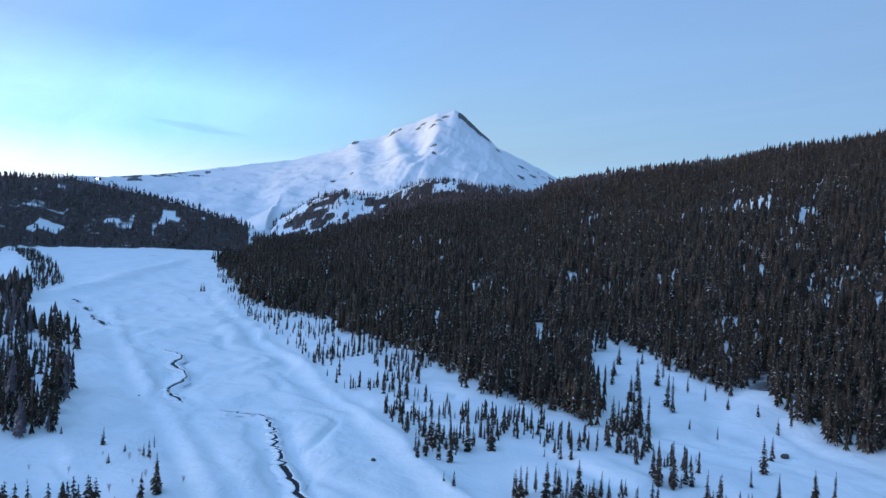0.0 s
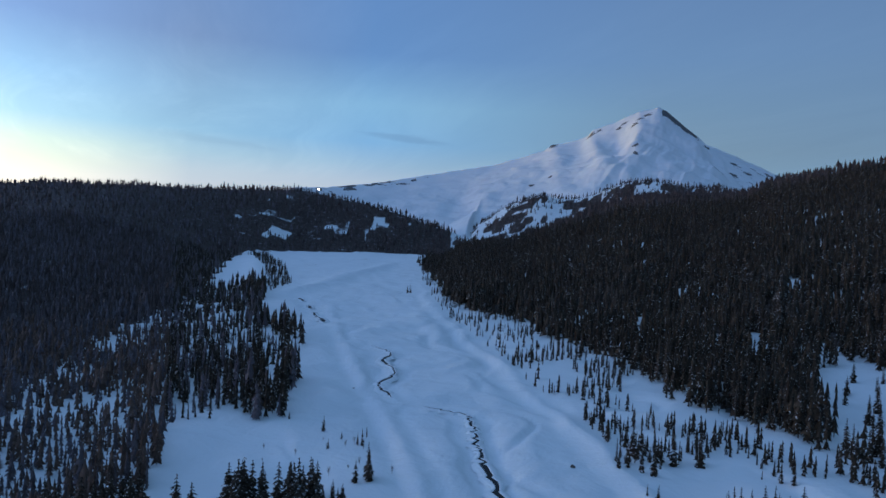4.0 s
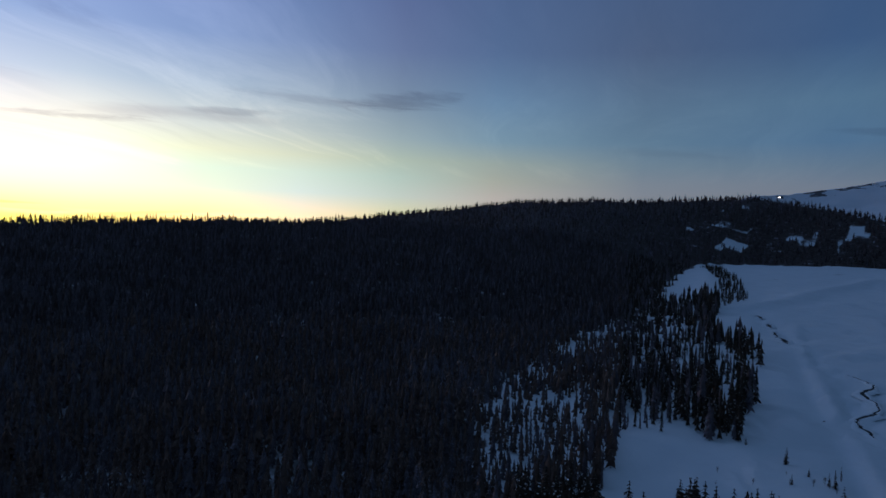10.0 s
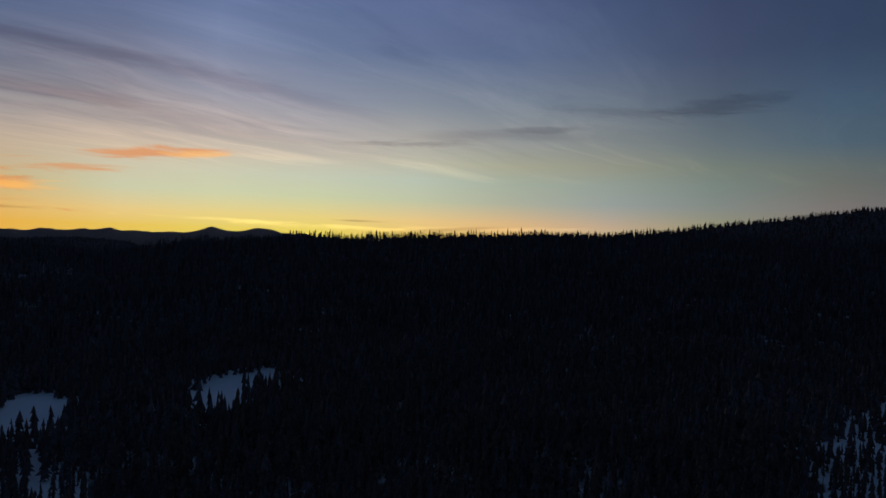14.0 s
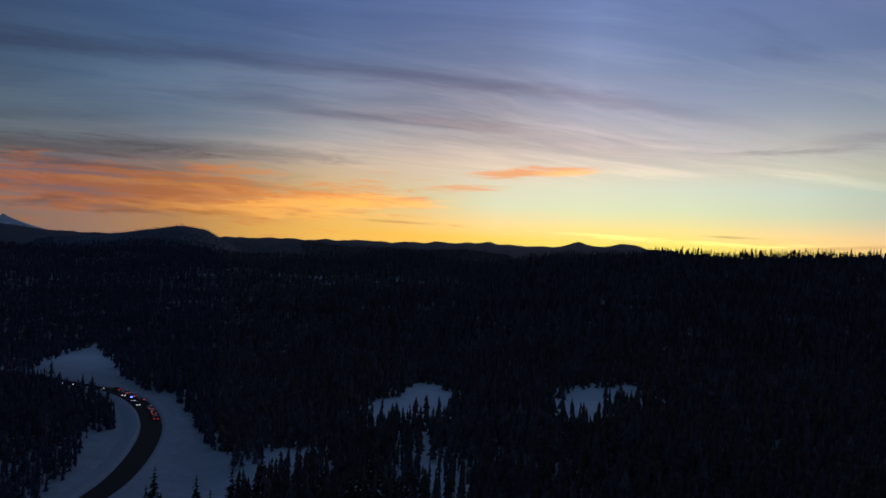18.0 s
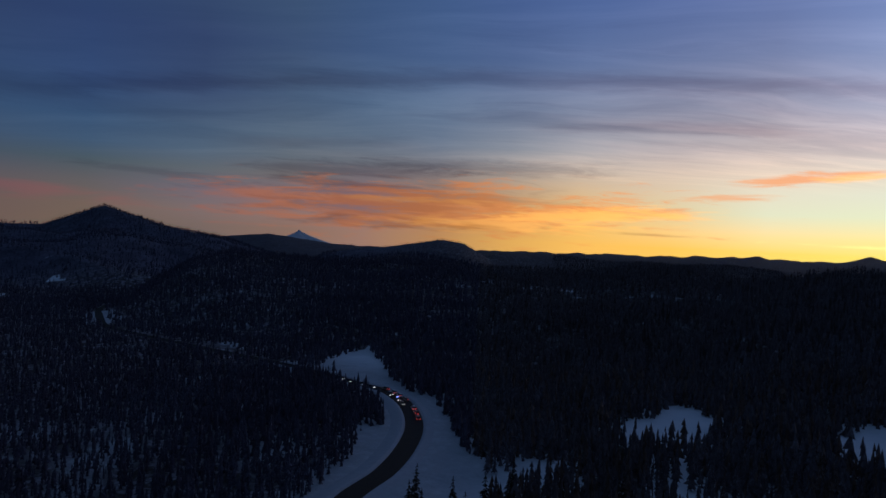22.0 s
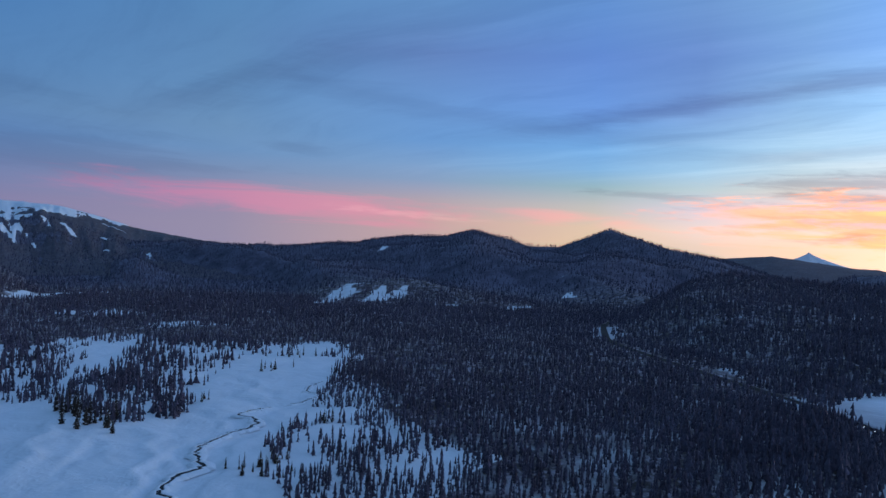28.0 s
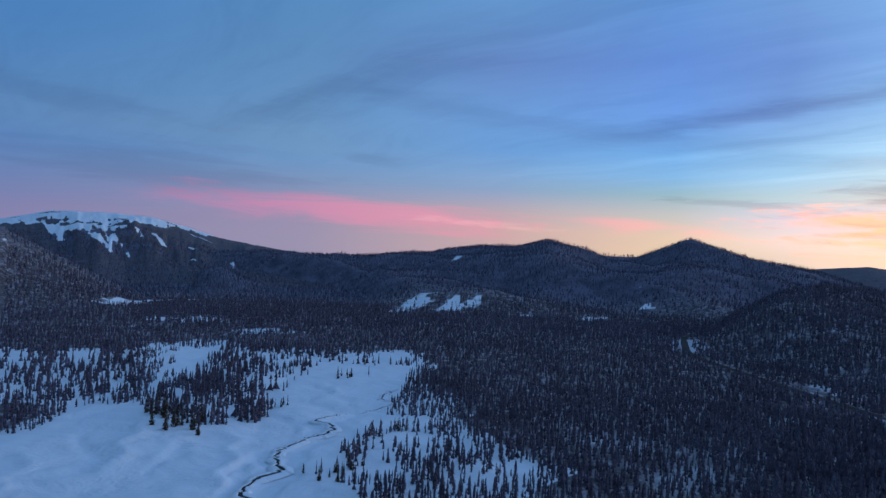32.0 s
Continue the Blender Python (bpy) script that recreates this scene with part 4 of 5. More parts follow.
def build_volcano():
    az = np.arange(-14, 34, 0.085)
    t = np.linspace(0, 1, 110)
    A, T = np.meshgrid(az, t)
    crest_d = 4300 - 1.8 * (A - 1) ** 2 * (A > 1)
    d = 1750 + (crest_d - 1750) * T
    sky_line = np.interp(az, HOOD_AZ, HOOD_EL) + (fbm(az * 1.7, az * 0 + 3, 4, 8) - 0.5) * 0.12
    el = np.empty_like(A)
    reach = np.arange(-150, 151) * 0.085
    for k, share in enumerate(t):                # the crest's sharp outline melts into broad slopes below it
        spread = 0.02 + 3.2 * max(0.0, 1 - share - 0.012) ** 0.75
        bell = np.exp(-0.5 * (reach / spread) ** 2)
        padded = np.concatenate([sky_line[0] + 0.62 * reach[:150], sky_line, sky_line[-1] - 0.28 * reach[151:]])
        el[k] = np.convolve(padded, bell / bell.sum(), "valid")
    top = H + crest_d * np.tan(np.radians(el))
    foot = 60.0
    x, y = -d * np.sin(np.radians(A)), d * np.cos(np.radians(A))
    z = foot + (top - foot) * T ** 1.2
    # ribs fan out from the summit; the long left shoulder is smoother
    fan = (A + 0.4) / (1.25 - T)
    peak = smooth((7.5 - A) / 6)
    cross_ = fbm(x / 420, y / 420, 3, 71)
    rib = 1 - 2 * np.abs(fbm(fan * 0.32 + 1.5 * cross_, T * 4.0 + fan * 0.2, 4, 61) - 0.5)
    bowl = fbm(A * 0.22, T * 2.2, 3, 35) - 0.5
    cross = fbm(x / 230, y / 230, 5, 31) - 0.5
    amp = np.clip(np.sin(np.pi * np.clip(T, 0, 1)), 0, 1) ** 0.7
    z = z + amp * (peak * (rib - 0.8) * 30 + bowl * 95 + cross * (26 + 38 * peak) + (fbm(x / 85, y / 85, 4, 37) - 0.5) * 26)
    # ridges that run down from the summit crags, and the bowls between them
    for a0, t0, a1, t1, wide_, rise_ in ((4.9, 0.97, 3.2, 0.45, 0.85, 30), (0.9, 0.94, 1.9, 0.42, 0.7, 22), (-3.2, 0.95, -5.0, 0.5, 0.9, 26), (2.6, 0.90, 2.6, 0.60, 1.0, -24), (-1.0, 0.90, -1.4, 0.55, 1.1, -22), (7.9, 0.97, 6.6, 0.55, 1.1, 18)):
        g = np.clip((t0 - T) / (t0 - t1), 0, 1)
        wobble = 0.5 * (fbm(T * 9, T * 0 + a0, 3, 36) - 0.5)
        z = z + rise_ * np.sin(np.pi * np.clip(g * 0.92 + 0.06, 0, 1)) * np.exp(-np.abs((A - a0 - (a1 - a0) * g + wobble) / (wide_ * (0.6 + 0.9 * g))) ** 2.0)
    # a low moraine spur that runs down to the valley head
    grow = np.clip((0.47 - T) / 0.27, 0, 1.2)
    u = (A - (14.2 - 2.6 * (T - 0.2))) / (1.7 * grow + 0.02)
    z = z + 28 * grow * np.where(u > 0, np.clip(1 - u, 0, 1), np.exp(np.minimum(u, 0) * 5)) * smooth(T / 0.1)
    back = np.stack([x[-1] * 1.06, y[-1] * 1.06, np.full(len(az), 0.0)], -1)
    v = np.concatenate([np.stack([x, y, z], -1).reshape(-1, 3), back])
    me = mesh_from("volcano", v, grid_faces(len(t) + 1, len(az))[:, ::-1], MOUNTAIN)
    shade_smooth(me)
    cliff = smooth((A + 3.9) / 0.8) * smooth((-0.55 - A) / 0.3) * smooth((T - 0.935) / 0.03) * 0.95
    crag = np.zeros_like(A)
    for ca_, ct, wa, wt_ in ((7.75, 0.985, 0.42, 0.030), (4.8, 0.965, 0.45, 0.022), (4.1, 0.975, 0.35, 0.015), (1.4, 0.88, 0.35, 0.022), (0.4, 0.955, 0.4, 0.016), (2.6, 0.93, 0.25, 0.010), (1.2, 0.60, 0.28, 0.025),
                            (-8.6, 0.93, 0.35, 0.025), (-9.4, 0.97, 0.4, 0.03), (-6.2, 0.84, 0.35, 0.018), (-7.4, 0.90, 0.35, 0.02), (9.4, 0.52, 0.3, 0.012), (7.9, 0.56, 0.2, 0.010), (-4.2, 0.93, 0.3, 0.03), (-5.0, 0.66, 0.35, 0.016), (-6.2, 0.72, 0.3, 0.016), (-7.2, 0.80, 0.4, 0.018), (-8.1, 0.88, 0.35, 0.02), (2.2, 0.95, 0.4, 0.010), (0.9, 0.93, 0.4, 0.012), (1.2, 0.66, 0.25, 0.012)):
        crag = np.maximum(crag, 0.92 * np.exp(-((A - ca_) / wa) ** 2 - ((T - ct) / wt_) ** 2))
    trees = (fbm(x / 60, y / 60, 4, 91) > 0.60) * smooth((np.abs(A - 22) - 6) / -3) * smooth((T - 0.86) / 0.08) * 0.75
    low = 0.26 * smooth((0.42 - T) / 0.12) * smooth((5 - A) / 3) + 0.26 * smooth((-4.5 - A) / 2) * smooth((0.95 - T) / 0.3)
    rock = np.concatenate([np.clip(cliff + crag + low + trees, 0, 1).ravel(), np.ones(len(az))])
    attribute(me, "rock", rock)
    tagged(new("volcano", me), "snow-clad volcanic peak with dark rock ribs near the summit", "mountain", kind="structure")


build_volcano()


def build_snow_topped():
    """The long mountain down the valley: woods below, wind-blown snow on its back, snow chutes."""
    az = np.arange(184, 213, 0.07)
    t = np.linspace(0, 1, 150)
    A, T = np.meshgrid(az, t)
    d = 1500 + 1700 * T
    x, y = -d * np.sin(np.radians(A)), d * np.cos(np.radians(A))
    z = snow_topped(np.minimum(A, 212.9) + 1e-6, np.minimum(d + 1e-6, 3200)) + 1.5 - 6 * (1 - smooth(T / 0.04))
    back = np.stack([x[-1] * 1.05, y[-1] * 1.05, np.full(len(az), -60.0)], -1)
    me = mesh_from("mountain_snow_topped", np.concatenate([np.stack([x, y, z], -1).reshape(-1, 3), back]), grid_faces(len(t) + 1, len(az))[:, ::-1], GROUND)
    shade_smooth(me)
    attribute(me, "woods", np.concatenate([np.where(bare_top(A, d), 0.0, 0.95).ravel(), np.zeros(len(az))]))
    attribute(me, "frost", np.full(len(me.vertices), 0.25))
    # fixed share of the haze colour over the whole mountain
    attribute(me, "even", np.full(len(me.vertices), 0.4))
    tagged(new("mountain_snow_topped", me), "long wooded mountain with a bare snow-covered back", "mountain", kind="structure")


build_snow_topped()


def build_far_cone():
    me_v, rings, segs = [], 14, 40
    cx, cy = -4700 * math.sin(radians(141.1)), 4700 * math.cos(radians(141.1))
    top = H + 4700 * math.tan(radians(0.30))
    for i in range(rings):
        f = i / (rings - 1)
        for j in range(segs):
            a = 2 * math.pi * j / segs
            r = 470 * f ** 1.42 * (1 + 0.12 * math.sin(3 * a + 0.6) + 0.07 * math.sin(7 * a + 1)) + 3
            me_v.append((cx + r * math.cos(a), cy + r * math.sin(a), top - 150 * f ** 1.02 + 4 * math.sin(5 * a + 9 * f) * f * (1 - f)))
    me = mesh_from("far_peak", np.array(me_v), grid_faces(rings, segs, True), MOUNTAIN)
    shade_smooth(me)
    attribute(me, "rock", np.repeat(np.linspace(0.1, 0.5, rings), segs))
    tagged(new("far_peak", me), "distant snowy volcanic cone on the horizon", "mountain", kind="structure")


build_far_cone()


# ======================================================================
# woods
# ======================================================================
def fir_template(tiers, points, seed, width=0.12, bottom=0.10):
    """A unit-high fir: tiers of jagged skirts, each an open cone with uneven, drooping tips."""
    rng = random.Random(seed)
    v, f = [], []
    slim = rng.uniform(0.75, 1.2)
    for k in range(tiers):
        t0 = bottom + (0.95 - bottom) * (k + rng.uniform(-0.2, 0.2)) / tiers
        t1 = min(1.0, t0 + (1 - bottom) * rng.uniform(1.3, 1.9) / tiers)
        if k == tiers - 1:
            t1 = 1.0
        r = slim * width * (1 - t0) ** 0.75 * rng.uniform(0.65, 1.2) + 0.010
        ox, oy = rng.uniform(-0.012, 0.012), rng.uniform(-0.012, 0.012)
        base = len(v)
        v.append((ox * 0.3, oy * 0.3, t1))
        turn = rng.uniform(0, 6.28)
        n = points * 2
        for j in range(n):
            a = turn + 2 * math.pi * j / n
            rr = r * (rng.uniform(0.75, 1.3) if j % 2 == 0 else rng.uniform(0.25, 0.5))
            zz = t0 + (rng.uniform(-0.035, 0.0) if j % 2 == 0 else rng.uniform(0.015, 0.045))
            v.append((ox + rr * math.cos(a), oy + rr * math.sin(a), zz))
        f += [(base, base + 1 + j, base + 1 + (j + 1) % n) for j in range(n)]
    base = len(v)
    for j in range(3):
        v.append((0.013 * math.cos(2.1 * j), 0.013 * math.sin(2.1 * j), -0.02))
    v.append((0, 0, 0.5))
    f += [(base, base + 1, base + 3), (base + 1, base + 2, base + 3), (base + 2, base, base + 3)]
    return np.array(v), np.array(f)


def plant(name, x, y, heights, templates, mat, label, stout=1.0):
    rng = np.random.default_rng(len(x) + 7)
    z = ground_z(x, y) - 0.3
    pick = rng.integers(0, len(templates), len(x))
    turn = rng.uniform(0, 2 * np.pi, len(x))
    wide = stout * heights * rng.uniform(0.75, 1.3, len(x))
    vs, fs, off = [], [], 0
    for k, (tv, tf) in enumerate(templates):
        m = pick == k
        c, s = np.cos(turn[m])[:, None], np.sin(turn[m])[:, None]
        vx = (tv[:, 0] * c - tv[:, 1] * s) * wide[m][:, None] + x[m][:, None]
        vy = (tv[:, 0] * s + tv[:, 1] * c) * wide[m][:, None] + y[m][:, None]
        vz = tv[:, 2] * heights[m][:, None] + z[m][:, None]
        n = int(m.sum())
        vs.append(np.stack([vx, vy, vz], -1).reshape(-1, 3))
        fs.append((tf[None] + (np.arange(n) * len(tv))[:, None, None] + off).reshape(-1, 3))
        off += n * len(tv)
    me = mesh_from(name, np.concatenate(vs), np.concatenate(fs), mat)
    return tagged(new(name, me), label, "forest", kind="stuff")


def scatter(lo, hi, gap, seed):
    """Jittered places between two distances."""
    rng = np.random.default_rng(seed)
    g = np.arange(-hi, hi, gap)
    X, Y = np.meshgrid(g, g)
    X = (X + rng.uniform(-0.48, 0.48, X.shape) * gap).ravel()
    Y = (Y + rng.uniform(-0.48, 0.48, Y.shape) * gap).ravel()
    d = np.hypot(X, Y)
    m = (d >= lo) & (d < hi)
    X, Y = X[m], Y[m]
    keep = rng.uniform(0, 1, len(X)) < wood_density(X, Y)
    X, Y = X[keep], Y[keep]
    z = ground_z(X, Y)
    s = in_sight(X, Y, z + 16) & ~bare_top(bearing(X, Y), np.hypot(X, Y))
    return X[s], Y[s], rng


NEAR_FIRS = [fir_template(6, 4, s, 0.125, 0.06) for s in range(10)]
SMALL_FIRS = [fir_template(4, 3, 60 + s, 0.15, 0.05) for s in range(8)]
MID_FIRS = [fir_template(3, 3, 20 + s, 0.16, 0.06) for s in range(8)]
MIDFAR_FIRS = [fir_template(3, 2, 30 + s, 0.18, 0.04) for s in range(6)]
FAR_FIRS = [tuple(a[:n] for a, n in zip(fir_template(2, 2, 40 + s, 0.24, 0.0), (10, 8))) for s in range(6)]
SECTORS = [("west", 38, 126), ("south", 126, 211), ("north", -40, 38)]
TIERS = (("close", 90, 225, 2.85, NEAR_FIRS, 15.0), ("near", 225, 400, 2.85, NEAR_FIRS, 15.0), ("middle", 400, 700, 4.0, MID_FIRS, 15.0), ("beyond", 700, 1150, 5.8, MIDFAR_FIRS, 14.5), ("far", 1150, 2560, 9.8, FAR_FIRS, 13.0))
for tier, lo, hi, gap, temps, tall in TIERS:
    X, Y, rng = scatter(lo, hi, gap, int(hi))
    az = bearing(X, Y)
    zone = np.interp(az, [-40, 20, 45, 100, 135, 155, 211], [0.92, 0.85, 0.50, 0.54, 0.48, 0.30, 0.27])
    room = np.interp(zone, [0.33, 0.55, 0.9], [1.0, 0.92, 0.52] if hi < 410 else [1.0, 0.85, 0.62])       # tall trees stand wider apart
    stay = rng.uniform(0, 1, len(X)) < np.where(hi > 800, 1.0, room)
    X, Y, az, zone = X[stay], Y[stay], az[stay], zone[stay]
    if hi > 800:
        zone = zone ** 0.6
    if tier == "far":
        zone = np.where((az > 120) & (np.hypot(X, Y) > 1250), zone * np.where(az > 138, 1.1, np.where(np.hypot(X, Y) > 2000, 0.42, 0.8)), zone)
    hh = zone * tall * np.clip(rng.normal(1.0, 0.27, len(X)), 0.35, 1.7) * (0.75 + 0.5 * fbm(X / 35, Y / 35, 2, 88))
    sparse = inside(X, Y, SPARSE_WEST) | inside(X, Y, SPARSE_SOUTH) | inside(X, Y, SPARSE_EAST)
    hh = np.where(sparse, hh * np.where(Y < 0, 1.0, 0.78), hh)
    hh = np.where(inside(X, Y, SPARSE_WEST), hh * (1 + 0.38 * smooth((26 - line_distance(X, Y, BED)) / 14)), hh)
    hh = np.where(inside(X, Y, PENINSULA) | inside(X, Y, SPARSE_EAST), hh * 1.45, hh)
    frosted = rng.uniform(0, 1, len(X)) < np.interp(az, [20, 45, 85, 105, 140, 165], [0.0, 0.40, 0.50, 0.75, 0.70, 0.50])
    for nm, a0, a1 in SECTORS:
        # far south firs take the haze-tinted colour, frosted or not
        dark_ = (NEEDLES_HAZED if tier == "far" else NEEDLES_VALE) if nm == "south" else NEEDLES if nm == "north" and tier != "far" else NEEDLES_COLD if tier in ("close", "near") else NEEDLES_FAR
        for frost, mat, look_ in ((False, dark_, "dark snow-dusted"), (True, NEEDLES_HAZED if dark_ is NEEDLES_HAZED else NEEDLES_RIME if nm == "south" else NEEDLES_FROST, "frosted grey-green")):
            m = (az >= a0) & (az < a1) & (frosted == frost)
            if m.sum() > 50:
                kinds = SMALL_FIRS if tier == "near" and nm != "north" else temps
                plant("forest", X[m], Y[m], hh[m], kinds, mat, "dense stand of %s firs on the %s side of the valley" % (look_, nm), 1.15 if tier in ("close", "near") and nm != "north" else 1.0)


# ======================================================================
# things on the flat
# ======================================================================
def part(name, bm, mat, parent, label=""):
    me = bpy.data.meshes.new(name)
    bm.to_mesh(me)
    bm.free()
    me.materials.append(mat)
    ob = new(name, me)
    ob.parent = parent
    return tagged(ob, label)


def box(bm, x0, x1, y0, y1, z0, z1, inset=0.0):
    """A block; inset narrows its top."""
    v = [bm.verts.new(p) for p in ((x0, y0, z0), (x1, y0, z0), (x1, y1, z0), (x0, y1, z0),
                                   (x0 + inset, y0 + inset, z1), (x1 - inset, y0 + inset, z1), (x1 - inset, y1 - inset, z1), (x0 + inset, y1 - inset, z1))]
    for q in ((0, 3, 2, 1), (4, 5, 6, 7), (0, 1, 5, 4), (1, 2, 6, 5), (2, 3, 7, 6), (3, 0, 4, 7)):
        bm.faces.new([v[i] for i in q])
    return bm


def cylinder(bm, r, depth, m, segments=12, r2=None):
    bmesh.ops.create_cone(bm, cap_ends=True, segments=segments, radius1=r, radius2=r if r2 is None else r2, depth=depth, matrix=m)
    return bm


def make_fir(seed, width, full):
    """One fir of unit height at the origin: tapered trunk, crown of many drooping sprays."""
    rng = random.Random(seed)
    root = new("fir_tree")
    bm = bmesh.new()
    cylinder(bm, 0.016, 0.96, pose(0, 0, 0.47), 6, 0.003)
    part("trunk", bm, BARK, root)
    bm = bmesh.new()
    whorls = 15
    for k in range(whorls):
        h = full + (0.985 - full) * k / (whorls - 1)
        reach = width * (1 - h) ** 0.8 * rng.uniform(0.7, 1.15) + 0.012
        n = 6 if h < 0.8 else 4
        turn = rng.uniform(0, 6.28)
        for j in range(n):
            a = turn + 2 * math.pi * (j + rng.uniform(-0.25, 0.25)) / n
            r = reach * rng.uniform(0.6, 1.2)
            if rng.random() < 0.08:
                continue
            ca_, sa_ = math.cos(a), math.sin(a)
            wd, drop = r * rng.uniform(0.34, 0.5), r * rng.uniform(0.30, 0.65)
            tip = Vector((ca_ * r, sa_ * r, h - drop))
            inner = Vector((ca_ * 0.006, sa_ * 0.006, h + 0.028))
            l = Vector((ca_ * r * 0.55 - sa_ * wd, sa_ * r * 0.55 + ca_ * wd, h - drop * 0.75))
            rr = Vector((ca_ * r * 0.55 + sa_ * wd, sa_ * r * 0.55 - ca_ * wd, h - drop * 0.75))
            mid = Vector((ca_ * r * 0.55, sa_ * r * 0.55, h - drop * 0.25 + 0.008))
            vv = [bm.verts.new(p) for p in (inner, l, tip, rr, mid)]
            for q in ((0, 1, 4), (1, 2, 4), (2, 3, 4), (3, 0, 4)):
                bm.faces.new([vv[i] for i in q])
    v = [bm.verts.new(p) for p in ((0.010, 0, 0.93), (-0.005, 0.009, 0.93), (-0.005, -0.009, 0.93), (0, 0, 1.0))]
    for q in ((0, 1, 3), (1, 2, 3), (2, 0, 3)):
        bm.faces.new([v[i] for i in q])
    part("crown", bm, NEEDLES, root)
    return root


FIRS = [make_fir(k, w_, f_) for k, (w_, f_) in enumerate(((0.13, 0.05), (0.16, 0.04), (0.11, 0.10), (0.145, 0.06), (0.10, 0.16), (0.18, 0.03)))]
fir_rng = random.Random(77)
spare = list(FIRS)


def place_fir(x, y, h, label, group, kind_=None, stout=1.15):
    m = pose(x, y, float(ground_z(x, y)) - 0.1, fir_rng.uniform(-2, 2), fir_rng.uniform(-2, 2), fir_rng.uniform(0, 360))
    k = fir_rng.randrange(len(FIRS)) if kind_ is None else kind_
    s_ = (stout * h * fir_rng.uniform(0.9, 1.15),) * 2 + (h,)
    ob = FIRS[k]
    if ob in spare:
        spare.remove(ob)
        ob.matrix_basis = m @ Matrix.Diagonal((*s_, 1))
    else:
        ob = copy_thing(ob, m)
        ob.scale = s_
    tagged(ob, label, "tree", group)


def clumped(poly, gap, cut_, seed, most):
    rng = np.random.default_rng(seed)
    xs, ys = [p[0] for p in poly], [p[1] for p in poly]
    X, Y = np.meshgrid(np.arange(min(xs), max(xs), gap), np.arange(min(ys), max(ys), gap))
    X = (X + rng.uniform(-0.5, 0.5, X.shape) * gap).ravel()
    Y = (Y + rng.uniform(-0.5, 0.5, Y.shape) * gap).ravel()
    m = inside(X, Y, poly) & (fbm(X / 13, Y / 13, 3, seed) > cut_)
    X, Y = X[m], Y[m]
    order = np.argsort(np.hypot(X, Y))
    return [(float(X[i]), float(Y[i])) for i in order[:most]], [(float(X[i]), float(Y[i])) for i in order[most:]]


# young firs between the flood bank and the wooded ridge
near_, rest_ = clumped(STRIP, 3.4, 0.50, 12, 125)
for x, y in near_:
    if not inside(np.array(x), np.array(y), EAST_GLADE):
        place_fir(x, y, fir_rng.choice((3.0, 4.0, 4.5, 5.5, 6.5, 7.5, 9.0)), "young dark fir standing in snow beside the flood bank", "firs along the flood bank")
rest_ = [p for p in rest_ if math.hypot(*p) < 900]
rx_, ry_ = np.array([p[0] for p in rest_]), np.array([p[1] for p in rest_])
keep_ = (line_distance(rx_, ry_, MORAINE) > 5) & (np.random.default_rng(6).uniform(0, 1, len(rx_)) < np.interp(np.hypot(rx_, ry_), [280, 420], [1.0, 0.38]))
plant("young_firs", rx_[keep_], ry_[keep_], np.random.default_rng(5).uniform(3, 8, int(keep_.sum())), NEAR_FIRS, NEEDLES, "scattered young firs in snow along the far flood bank")
# single trees on the flat and in the clearing under the ridge
for x, y, h in ((-92, 191, 5), (-78, 192, 4), (-76, 184, 5), (-78, 185, 3.5), (-84, 178, 3), (-64, 160, 9), (-63, 158, 8), (-66, 156, 6), (-84, 187, 2.5), (-107, 197, 2.5),
                (65, 184, 12), (69, 186, 8), (70, 184, 6), (86, 184, 6), (95, 196, 11), (104, 210, 8), (88, 236, 4), (94, 227, 5), (77, 200, 3), (117, 233, 6), (100, 178, 8),
                (105, 178, 8), (90, 177, 7), (73, 173, 7), (-210, 600, 7), (-208, 601, 8), (-206, 598, 6), (97, 325, 7), (99, 300, 9), (97, 286, 8), (94, 291, 10), (104, 283, 8), (88, 300, 9), (84, 286, 11),
                (107, 272, 7), (112, 262, 5), (118, 250, 5), (124, 238, 7), (80, 310, 8), (86, 325, 9), (91, 312, 6), (76, 296, 9)):
    place_fir(x, y, h, "lone dark fir standing on open snow", "lone firs on the flat")
for x, y in ((68, 234), (68, 225), (72, 231), (72, 241), (66, 229), (70, 236), (78, 274), (81, 272), (89, 257), (90, 266), (62, 231), (61, 234)):
    place_fir(x, y, fir_rng.uniform(9, 15), "tall dark fir in a tight clump on the snow slope", "fir clump under the ridge")
# stand of taller firs close below the drone
for n, a0, a1, tip, r0, r1 in ((15, 25.6, 29.6, -17.7, 152, 166), (12, 30.0, 33.2, -18.1, 150, 164), (5, 34.4, 37.2, -19.1, 150, 160), (22, 38.6, 46.0, -18.0, 150, 164), (4, 23.8, 25.6, -19.4, 154, 162)):
    for k in range(n):
        a, r = radians(fir_rng.uniform(a0, a1)), fir_rng.uniform(r0, r1)
        x, y = -r * math.sin(a), r * math.cos(a)
        h = H + r * math.tan(radians(tip + fir_rng.gauss(-0.2, 0.5))) - float(ground_z(x, y))
        place_fir(x, y, min(12.5, max(4.0, h)), "bushy dark fir at the near edge of the flat", "firs below the drone", fir_rng.choice((1, 3, 5)), 1.5)
